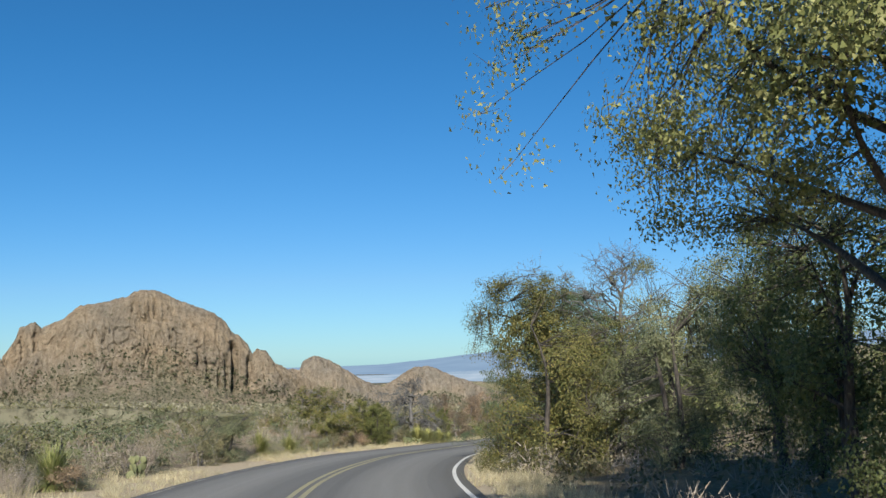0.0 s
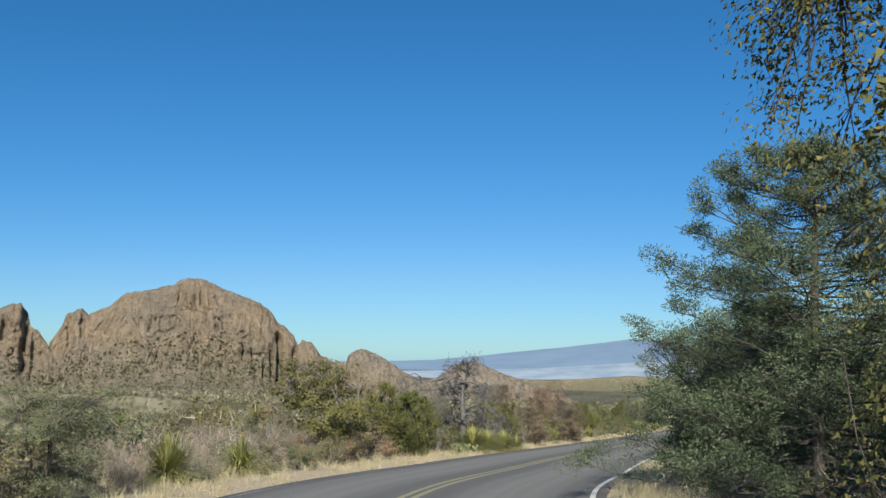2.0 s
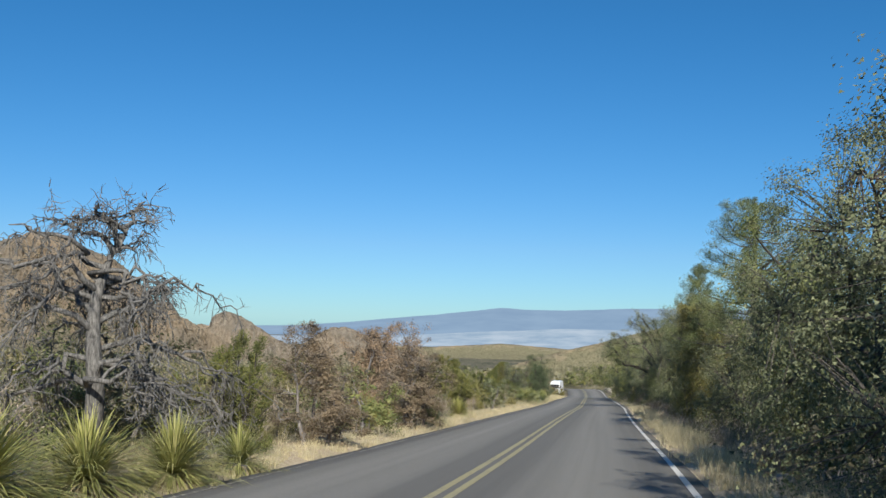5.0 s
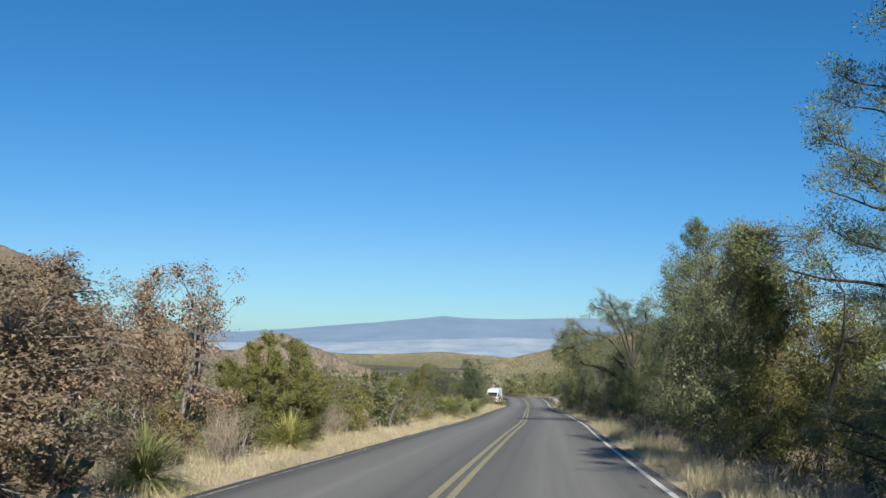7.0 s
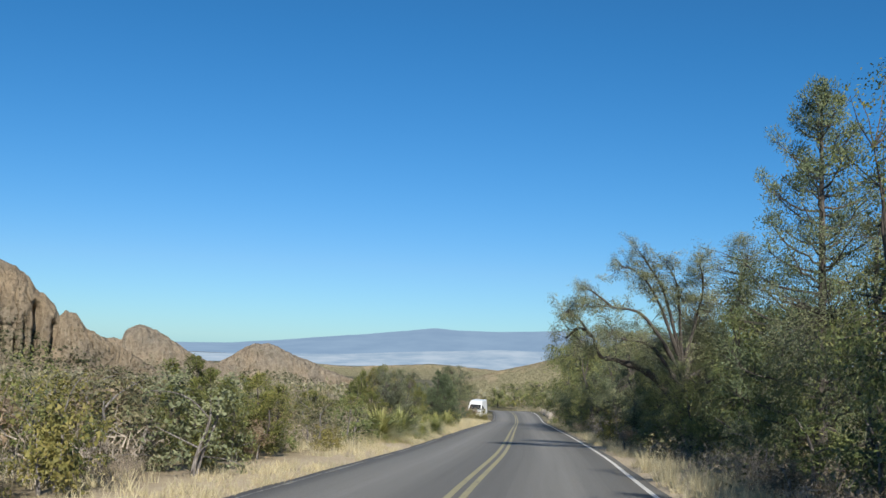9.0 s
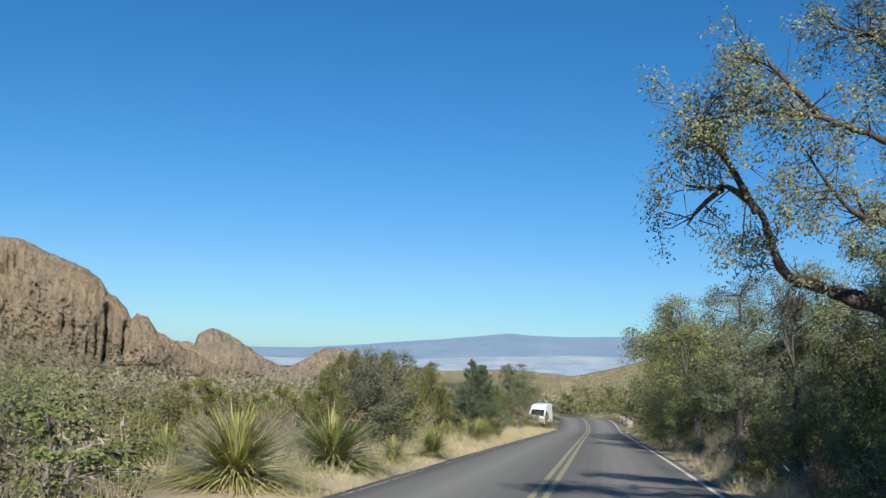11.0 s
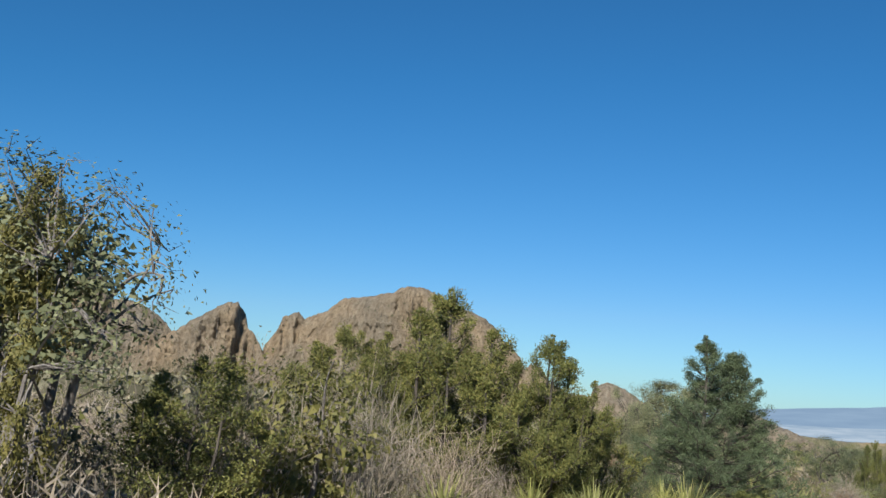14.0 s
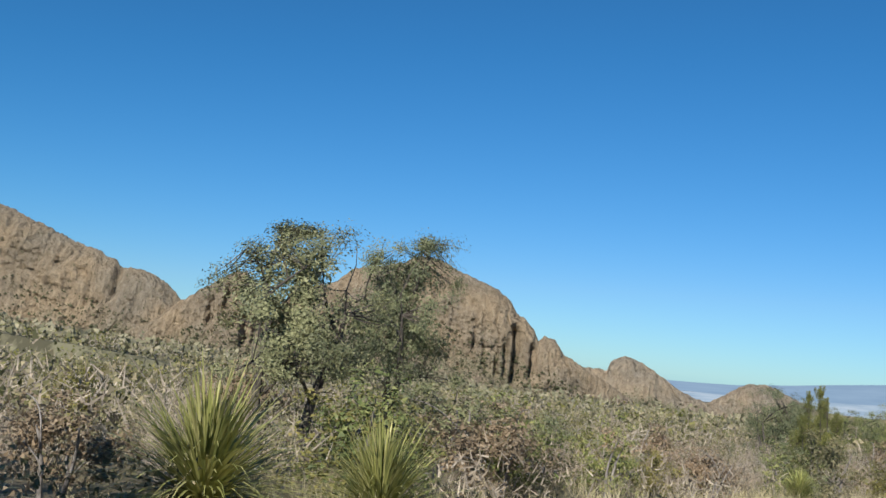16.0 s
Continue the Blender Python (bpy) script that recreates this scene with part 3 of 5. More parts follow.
def ring(name, dist, low, tops, mat, label, arc=(-75, 75), seed=1.0, jag=4.0):
    """A far range of mountains, or a plain, round the northern horizon."""
    a = np.radians(np.linspace(arc[0], arc[1], 500))
    deg = np.degrees(a)
    top = np.interp(deg, [t[0] for t in tops], [t[1] for t in tops]) + jag * fbm(deg, deg * 0, 2.5, 4, seed)
    rows = np.linspace(0, 1, 6)
    A, Rr = np.meshgrid(a, rows, indexing="ij")
    r = dist + 60 * Rr
    z = low + (top[:, None] - low) * Rr
    v = np.stack([15 - np.sin(A) * r, 90 + np.cos(A) * r, z], -1)
    uv = np.stack([A.ravel() * 3, Rr.ravel() * 0.35], 1)
    me = mesh_np(name, v, grid_faces(len(a), 6), mat, True, uv)
    return tagged(new(name, me), label, "distance", kind="structure")


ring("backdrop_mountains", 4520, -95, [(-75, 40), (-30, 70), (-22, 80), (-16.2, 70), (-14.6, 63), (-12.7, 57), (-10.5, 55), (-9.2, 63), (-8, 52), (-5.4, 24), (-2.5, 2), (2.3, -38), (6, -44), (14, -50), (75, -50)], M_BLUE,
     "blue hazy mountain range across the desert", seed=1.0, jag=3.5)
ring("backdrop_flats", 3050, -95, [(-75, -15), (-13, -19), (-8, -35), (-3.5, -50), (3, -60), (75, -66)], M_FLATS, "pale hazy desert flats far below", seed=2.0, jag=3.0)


# ---- plants ----
def tube(path, radii, sides=6):
    """A tapered round limb along a path."""
    path = np.asarray(path, dtype=float)
    tan = np.gradient(path, axis=0)
    tan /= np.linalg.norm(tan, axis=1)[:, None] + 1e-9
    ref = np.where(np.abs(tan[:, 2:3]) < 0.9, np.array([[0, 0, 1.0]]), np.array([[1.0, 0, 0]]))
    a = np.cross(tan, ref)
    a /= np.linalg.norm(a, axis=1)[:, None] + 1e-9
    b = np.cross(tan, a)
    ang = np.arange(sides) * 2 * np.pi / sides
    v = path[:, None, :] + np.asarray(radii)[:, None, None] * (np.cos(ang)[None, :, None] * a[:, None, :] + np.sin(ang)[None, :, None] * b[:, None, :])
    n = len(path)
    i = np.arange(n - 1)[:, None] * sides
    k = np.arange(sides)[None, :]
    f = np.stack([i + k, i + (k + 1) % sides, i + sides + (k + 1) % sides, i + sides + k], -1).reshape(-1, 4)
    return v.reshape(-1, 3), f


def joined(parts):
    vs, fs, n = [], [], 0
    for v, f in parts:
        vs.append(v)
        fs.append(f + n)
        n += len(v)
    return np.concatenate(vs), np.concatenate(fs)


def unit(v):
    return v / (np.linalg.norm(v, axis=-1, keepdims=True) + 1e-9)


def leaves(centres, count, spread, length, width, rng, out=None, tri=False, heart=None, flame=1.0):
    """Leaf blades round clump centres; out: how far they point away from their clump's middle; heart: the crown's middle, from which
    their faces turn away; flame: how much taller than wide a clump stands."""
    n = len(centres) * count
    c = np.repeat(centres, count, 0)
    ball = unit(rng.normal(size=(n, 3))) * (rng.random((n, 1)) ** 0.45) * 1.3
    off = ball * np.repeat(np.broadcast_to(spread, (len(centres),)), count)[:, None] * np.array([1 / flame ** 0.5, 1 / flame ** 0.5, 0.72 * flame])
    if out:
        axis = unit(rng.normal(size=(n, 3)) * 0.7 + unit(off) * out + np.array([0, 0, 0.5 * flame]))
        side = unit(np.cross(axis, rng.normal(size=(n, 3)) + np.array([0.0, 0.5, -0.4])))
    else:
        face = rng.normal(size=(n, 3)) * 0.42 + unit(off) * 0.55 + np.array([0, 0, 0.25])
        if heart is not None:
            face = face + unit(c - heart) * 0.75
        face = unit(face)
        axis = unit(np.cross(face, rng.normal(size=(n, 3))))
        side = np.cross(face, axis)
    L = length * (0.6 + 0.8 * rng.random((n, 1)))
    Wd = width * (0.6 + 0.8 * rng.random((n, 1)))
    p = c + off
    if tri:
        v = np.stack([p - side * Wd * 0.55, p + axis * L, p + side * Wd * 0.55], 1)
        return v.reshape(-1, 3), np.arange(n * 3).reshape(-1, 3)
    v = np.stack([p, p + axis * L * 0.45 + side * Wd * 0.5, p + axis * L, p + axis * L * 0.45 - side * Wd * 0.5], 1)
    return v.reshape(-1, 3), np.arange(n * 4).reshape(-1, 4)


def strands(a, b, thick, rng, bend=0.12, segs=3):
    """Thin twigs from points a to points b as narrow three-sided strips."""
    n = len(a)
    t = np.linspace(0, 1, segs + 1)
    mid = rng.normal(size=(n, 3)) * np.linalg.norm(b - a, axis=1)[:, None] * bend
    pts = a[:, None] * (1 - t)[None, :, None] + b[:, None] * t[None, :, None] + mid[:, None] * (np.sin(np.pi * t))[None, :, None]
    d = unit(b - a)
    s1 = unit(np.cross(d, rng.normal(size=(n, 3))))
    s2 = np.cross(d, s1)
    w = (thick * (1 - 0.75 * t))[None, :, None] * (0.7 + 0.6 * rng.random((n, 1, 1)))
    tri = [s1, -0.5 * s1 + 0.87 * s2, -0.5 * s1 - 0.87 * s2]
    v = np.stack([pts + s[:, None] * w for s in tri], 2)
    k = 3 * (segs + 1)
    f = []
    for i in range(segs):
        for j in range(3):
            f.append([i * 3 + j, i * 3 + (j + 1) % 3, i * 3 + 3 + (j + 1) % 3, i * 3 + 3 + j])
    return v.reshape(-1, 3), (np.arange(n)[:, None, None] * k + np.array(f)[None]).reshape(-1, 4)


def envelope(rng, n, height, width, low, shape):
    """Clump centres of a crown: in lobes with gaps between them, or along tiers of branches."""
    if shape in ("round", "dome"):
        a, b = width / 2, (height - low) / 2
        k = 34
        d = unit(rng.normal(size=(k, 3)) + np.array([0, 0, 0.15]))
        lobe = d * (0.40 + 0.32 * rng.random((k, 1)))
        big = 0.25 + 0.17 * rng.random(k)
        # lobes are cushions that carry smaller tufts on their outer and upper side, and these the clumps of leaves
        m = max(80, n // 6)
        pick = rng.integers(0, k, m)
        way = unit(rng.normal(size=(m, 3)) + np.array([0, 0, 0.55]) + 0.5 * d[pick]) * np.array([1, 1, 0.7])
        tuft = lobe[pick] + way * (big[pick] * (0.7 + 0.3 * rng.random(m)))[:, None]
        size = 0.06 + 0.10 * rng.random(m)
        pick = rng.integers(0, m, n)
        p = tuft[pick] + unit(rng.normal(size=(n, 3)) + np.array([0, 0, 0.3])) * (size[pick] * rng.random(n) ** 0.5)[:, None]
        loose = rng.random(n) < 0.05
        p[loose] *= 1.06
        inner = rng.random(n) < 0.24
        p[inner] *= 0.6
        p[:, :2] *= 0.90 / np.percentile(np.linalg.norm(p[:, :2], axis=1), 92)
        p[:, 2] *= np.where(p[:, 2] > 0, 0.88 / np.percentile(p[:, 2], 94), -0.95 / np.percentile(p[:, 2], 3))
        far = np.linalg.norm(p[:, :2], axis=1, keepdims=True)
        p[:, :2] *= np.minimum(1.0, (0.90 + 0.4 * (far - 0.90)) / far)
        p[:, 2] = np.where(p[:, 2] > 0.88, 0.88 + 0.4 * (p[:, 2] - 0.88), p[:, 2])
        p[:, 2] = np.where(p[:, 2] > 0.98, 0.98 + 0.15 * (p[:, 2] - 0.98), p[:, 2])
        mid = 0.36 if low < 0.3 else 0.46
        full = height - low
        if shape == "dome":
            p[:, :2] *= (1.0 - 0.20 * np.clip(p[:, 2:3], -0.4, 1.0))
        p = np.stack([p[:, 0] * a, p[:, 1] * a, low + full * mid + p[:, 2] * np.where(p[:, 2] > 0, (1 - mid) * full, mid * full)], 1)
        p[:, 2] = np.maximum(p[:, 2], low + 0.15 * rng.random(n))
        return p


def woody(seed, height, width, low, shape, clumps, per, spread, length, blade, leaf, bark, limbs=6, trunk=0.14, out=None, lean=(0, 0), stems=1, extra=None, tri=False, arms=(), flame=1.0):
    """A tree or bush as {part name: [meshes]}, at its own size."""
    rng = np.random.default_rng(seed)
    cen = envelope(rng, clumps, height, width, low, shape)
    cen[:, 0] += lean[0] * (cen[:, 2] / height) ** 1.3
    cen[:, 1] += lean[1] * (cen[:, 2] / height) ** 1.3
    if extra is not None:
        cen = np.concatenate([cen, extra])
    parts = {"trunk": [], "limb": [], "twig_work": [], "crown": []}
    anchors, airy = [], []
    for s in range(stems):
        a = rng.random() * 6.28
        foot = np.array([math.cos(a), math.sin(a), 0]) * (0.0 if stems == 1 else 0.10 * width)
        end = np.array([lean[0] * 0.7, lean[1] * 0.7, height * 0.72]) + foot * (1 if stems == 1 else 2.2)
        t = np.linspace(0, 1, 9)
        path = foot + (end - foot) * t[:, None] + np.stack([np.sin(t * 5 + seed) * 0.05 * height * t, np.cos(t * 4 + seed) * 0.05 * height * t, t * 0], 1)
        path[0, 2] = -0.15
        rad = trunk * (1 - t) ** 0.8 + 0.012
        rad[0] *= 1.35
        v, f = tube(path, rad, 8)
        parts["trunk"].append(mesh_np("trunk", v, f, bark, True))
        anchors.append(path[2:])
    anchors = np.concatenate(anchors)
    for curve, thick, sprays in arms:
        # a gnarled limb that carries hanging sprays of leaves along its outer half
        path = spline([curve[0]] + curve + [curve[-1]], 0.12)
        path = path + np.cumsum(rng.normal(size=path.shape) * 0.018, axis=0) * np.linspace(0, 1, len(path))[:, None] * 0.6
        v, f = tube(path, np.linspace(thick, 0.014, len(path)) * (1 + 0.12 * rng.normal(size=len(path))), 7)
        parts["limb"].append(mesh_np("limb", v, f, bark, True))
        anchors = np.concatenate([anchors, path[len(path) // 2:]])
        tail = path[int(len(path) * 0.5):]
        a = tail[rng.integers(0, len(tail), sprays)] + rng.normal(size=(sprays, 3)) * 0.03
        run = unit(tail[-1] - tail[0])
        b = a + unit(rng.normal(size=(sprays, 3)) * 0.6 + run * 0.5 + np.array([0, 0, 0.12])) * (0.25 + 0.5 * rng.random((sprays, 1)))
        c = b + unit(rng.normal(size=(sprays, 3)) * 0.5 + run * 0.3 + np.array([0, 0, -0.7])) * (0.15 + 0.35 * rng.random((sprays, 1)))
        v, f = joined([strands(a, b, 0.012, rng, 0.12, 2), strands(b, c, 0.007, rng, 0.1, 2), strands((a + b) / 2, (b + c) / 2 + rng.normal(size=b.shape) * 0.15, 0.007, rng, 0.1, 1)])
        parts["twig_work"].append(mesh_np("twig_work", v, f, bark))
        airy.append(b + (c - b) * 0.3)
        airy.append(b + (c - b) * 0.9)
    pick = rng.choice(clumps, min(limbs, clumps), replace=False)
    nodes = [anchors]
    for k in pick:
        goal = cen[k]
        base = anchors[np.argmin(np.linalg.norm(anchors - goal * np.array([0.35, 0.35, 0.72]), axis=1))]
        t = np.linspace(0, 1, 8)
        path = base + (goal - base) * t[:, None] + rng.normal(size=3) * 0.09 * np.linalg.norm(goal - base) * np.sin(t * np.pi)[:, None]
        path[:, 2] += 0.06 * np.linalg.norm(goal - base) * np.sin(t * np.pi)
        v, f = tube(path, trunk * 0.32 * (1 - t) ** 0.9 + 0.007, 6)
        parts["limb"].append(mesh_np("limb", v, f, bark, True))
        nodes.append(path[2:])
    nodes = np.concatenate(nodes)
    near = nodes[np.argmin(np.linalg.norm(nodes[None] - cen[:, None], axis=2), axis=1)]
    small = height < 2.5
    v, f = strands(near, cen, 0.009 if small else 0.012, rng, 0.05, segs=1 if small else 2)
    if not small:
        tip = cen + unit(rng.normal(size=cen.shape)) * spread * 0.9
        v, f = joined([(v, f), strands(cen, tip, 0.005, rng, segs=1)])
    if not small:
        parts["twig_work"].append(mesh_np("twig_work", v, f, bark))
    sp = spread * (0.6 + 0.8 * rng.random(len(cen)))
    middle = np.array([cen[:, 0].mean(), cen[:, 1].mean(), low + 0.35 * (height - low)])
    v, f = leaves(cen, per, sp, length, blade, rng, out, tri=tri, heart=middle, flame=flame)
    if airy:
        v, f = joined([(v, f), leaves(np.concatenate(airy), per // 2, 0.18, length, blade, rng, tri=tri, heart=middle)])
    # the crown's crowded inside
    heart = cen[:clumps][rng.random(clumps) < 0.6]
    heart = middle + (heart - middle) * 0.68
    heart[:, 2] -= 0.12 * low if low < 0.3 else 0.0
    v, f = joined([(v, f), leaves(heart, 15, spread * 1.15, min(0.09, length * 1.8), min(0.066, (blade if out is None else blade * 2.2) * 1.8), rng, None, tri=tri)])
    parts["crown"].append(mesh_np("crown", v, f, leaf))
    return parts, height, width


def conifer(seed, height, width, low, limbs, tufts, per, spread, length, blade, leaf, bark, trunk=0.12, taper=0.9, rise=0.3, leaders=((0.0, 0.0, 1.0),), plume=None):
    """A pine or juniper as {part name: [meshes]}: leaders with whorls of limbs that sweep out and up, each carrying brushes of needles;
    plume: the reach of one leader's limbs as a share of the width."""
    rng = np.random.default_rng(seed)
    parts = {"trunk": [], "limb": [], "twig_work": [], "crown": []}
    stems = []
    for lx, ly, tall in leaders:
        t = np.linspace(0, 1, 12)
        bow = ease(t, 0.15, 0.6)
        path = np.stack([lx * width * bow + 0.04 * np.sin(t * 6 + seed), ly * width * bow + 0.04 * np.cos(t * 5), height * tall * t * 0.985 - 0.15 * (1 - t)], 1)
        v, f = tube(path, trunk * (1 - t) ** 0.85 + 0.012, 8)
        parts["trunk"].append(mesh_np("trunk", v, f, bark, True))
        stems.append((path, tall))
    cen, near, size, thin = [], [], [], []
    for i in range(limbs):
        h = ((i + rng.random()) / limbs) ** 0.92
        path0, tall = stems[rng.integers(len(stems))]
        top = height * tall
        z = low + (top - low) * h * 0.97
        k = z / top
        base = np.array([np.interp(k, np.linspace(0, 1, 12), path0[:, j]) for j in range(3)])
        share = 0.5 * width if len(stems) == 1 else width * (0.5 - 0.07 * ease(np.array(h), 0.2, 0.6))
        if plume:
            share = width * plume
        reach = share * ((1 - h) ** taper * (0.72 + 0.42 * rng.random()) + 0.07)
        az = i * 2.4 + rng.normal() * 0.3
        q = np.linspace(0, 1, 7)
        path = base + np.stack([math.cos(az) * reach * q, math.sin(az) * reach * q, reach * (rise * (0.4 + h) * q ** 1.6 - 0.05 * np.sin(q * np.pi))], 1)
        path[1:] += np.cumsum(rng.normal(size=(6, 3)), axis=0) * 0.025 * reach
        v, f = tube(path, trunk * 0.26 * (1 - 0.6 * h) * (1 - q) ** 0.8 + 0.006, 5)
        if i % 8 == 0:
            parts["limb"].append(mesh_np("limb", v, f, bark, True))
        else:
            thin.append((v, f))
        m = max(4, int(tufts * (0.35 + reach / share)))
        g = 1 - 0.75 * rng.random(m) ** 1.3
        on = np.stack([np.interp(g, q, path[:, j]) for j in range(3)], 1)
        across = np.array([-math.sin(az), math.cos(az), 0.0])
        fan = (rng.random(m) * 2 - 1) * 0.34 * reach * (1.15 - 0.6 * g)
        tip = on + across[None] * fan[:, None] + np.array([math.cos(az), math.sin(az), 0])[None] * np.abs(fan)[:, None] * 0.5
        tip[:, 2] += 0.25 * np.abs(fan) + rng.normal(size=m) * 0.05 * reach + spread * 0.4
        cen.append(tip)
        near.append(on)
        size.append(spread * (0.65 + 0.7 * rng.random(m)) * (1 - 0.3 * h))
    for path0, tall in stems:
        tip = path0[-1] + np.array([0, 0, 1.0]) * np.linspace(-0.10, 0.012, 8)[:, None] * height + rng.normal(size=(8, 3)) * 0.02
        cen.append(tip)
        near.append(tip - np.array([0, 0, 0.05]))
        size.append(np.linspace(spread * 0.8, spread * 0.35, 8))
    cen, near, size = np.concatenate(cen), np.concatenate(near), np.concatenate(size)
    cen[:, 2] = np.maximum(cen[:, 2], 0.1)
    v, f = joined(thin + [strands(near, cen, 0.010, rng, 0.08, 1)])
    parts["twig_work"].append(mesh_np("twig_work", v, f, bark))
    v, f = leaves(cen, per, size, length, blade, rng, 1.2, tri=True, flame=1.15)
    parts["crown"].append(mesh_np("crown", v, f, leaf))
    return parts, height, width


def twiggy(seed, height, width, count, leaf=None, per=0):
    """A bare dry shrub: fans of thin grey stems, at most a few leaves."""
    rng = np.random.default_rng(seed)
    a = rng.random(count) * 6.28
    r0 = rng.random(count) * 0.12 * width
    foot = np.stack([np.cos(a) * r0, np.sin(a) * r0, np.full(count, -0.05)], 1)
    r1 = rng.random(count) ** 0.6 * 0.42 * width
    tip = np.stack([np.cos(a) * r1, np.sin(a) * r1, height * (0.55 + 0.4 * rng.random(count)) * (1 - 0.35 * (r1 / width * 2) ** 2)], 1)
    v1, f1 = strands(foot, tip, 0.006, rng, 0.10, 2)
    k = np.repeat(np.arange(count), 8)
    t = 0.35 + 0.6 * rng.random(len(k))[:, None]
    b = foot[k] * (1 - t) + tip[k] * t
    e = b + unit(rng.normal(size=(len(k), 3)) + np.array([0, 0, 0.9]) + 0.9 * unit(tip[k] - foot[k])) * height * (0.08 + 0.16 * rng.random((len(k), 1)))
    v2, f2 = strands(b, e, 0.0038, rng, 0.1, 1)
    parts = {"stem_fan": [mesh_np("stem_fan", v1, f1, M_TWIG)], "twig_work": [mesh_np("twig_work", v2, f2, M_TWIG)]}
    if per:
        v, f = leaves(e, per, 0.06, 0.035, 0.02, rng, tri=True)
        parts["crown"] = [mesh_np("crown", v, f, leaf)]
    return parts, height, width


def rosette(seed, height, width, blades, stiff, skirt, mat=None, wide=0.017):
    """A sotol or beargrass clump: arching narrow blades from one heart, dead ones hanging below."""
    rng = np.random.default_rng(seed)

    def fan(n, lo, hi, arch, length, mat, name):
        az = rng.random(n) * 6.28
        el = np.radians(lo + (hi - lo) * rng.random(n) ** 1.1)
        L = length * (0.7 + 0.4 * rng.random(n))
        t = np.linspace(0, 1, 6)
        d = np.stack([np.cos(az) * np.cos(el), np.sin(az) * np.cos(el), np.sin(el)], 1)
        pts = d[:, None] * (L[:, None] * t[None])[..., None]
        pts[..., 2] -= arch * (0.6 + 0.8 * rng.random(n))[:, None] * (t[None] ** 2.2) * L[:, None]
        pts[..., 2] += 0.14 * height
        side = np.stack([-np.sin(az), np.cos(az), np.zeros(n)], 1)
        w = wide * np.array([0.9, 1.0, 0.9, 0.7, 0.42, 0.05])[None, :, None] * (0.7 + 0.6 * rng.random((n, 1, 1)))
        v = np.stack([pts + side[:, None] * w, pts - side[:, None] * w], 2)
        f = np.array([[i * 2, i * 2 + 1, i * 2 + 3, i * 2 + 2] for i in range(5)])
        return mesh_np(name, v.reshape(-1, 3), (np.arange(n)[:, None, None] * 12 + f[None]).reshape(-1, 4), mat)
    mat = mat or M_SOTOL
    reach = math.hypot(height, width / 2) * 0.92
    return {"rosette": [fan(blades, 4, 88, 0.50 * (1 - stiff), reach, mat, "rosette")],
            "dead_skirt": [fan(skirt, -12, 25, 0.45, width * 0.45, M_SOTOLDRY, "dead_skirt")]}, height, width


def pear(seed):
    """A prickly pear: oval pads growing out of one another."""
    rng = np.random.default_rng(seed)
    meshes = []
    heads = [(np.array([math.cos(a) * 0.22, math.sin(a) * 0.22, 0.0]), a, 0.0) for a in rng.random(5) * 6.28]
    todo = [(p, a, 0) for p, a, _ in heads]
    while todo:
        p, a, gen = todo.pop()
        bm = bmesh.new()
        bmesh.ops.create_uvsphere(bm, u_segments=12, v_segments=8, radius=1.0)
        s = 0.13 * (1 - 0.12 * gen)
        tilt = rng.normal() * 0.35
        m = Matrix.Translation(Vector(p)) @ Matrix.Rotation(a, 4, 'Z') @ Matrix.Rotation(tilt, 4, 'Y') @ Matrix.Translation((0, 0, s * 1.15)) @ Matrix.Diagonal((s, s * 0.2, s * 1.3, 1))
        for vert in bm.verts:
            vert.co.z += 0.0
            if vert.co.z < 0:
                vert.co.x *= 0.75 + 0.25 * (1 + vert.co.z)
        bmesh.ops.transform(bm, matrix=m, verts=bm.verts)
        for face in bm.faces:
            face.smooth = True
        me = bpy.data.meshes.new("pad")
        bm.to_mesh(me)
        bm.free()
        me.materials.append(M_CACTUS)
        meshes.append(me)
        if gen < 2:
            for _ in range(2 if gen == 0 else rng.integers(0, 3)):
                top = m @ Vector((rng.normal() * 0.45, 0, 0.8))
                todo.append((np.array(top), a + rng.normal() * 0.9, gen + 1))
    return {"pad": meshes}, 0.75, 0.9


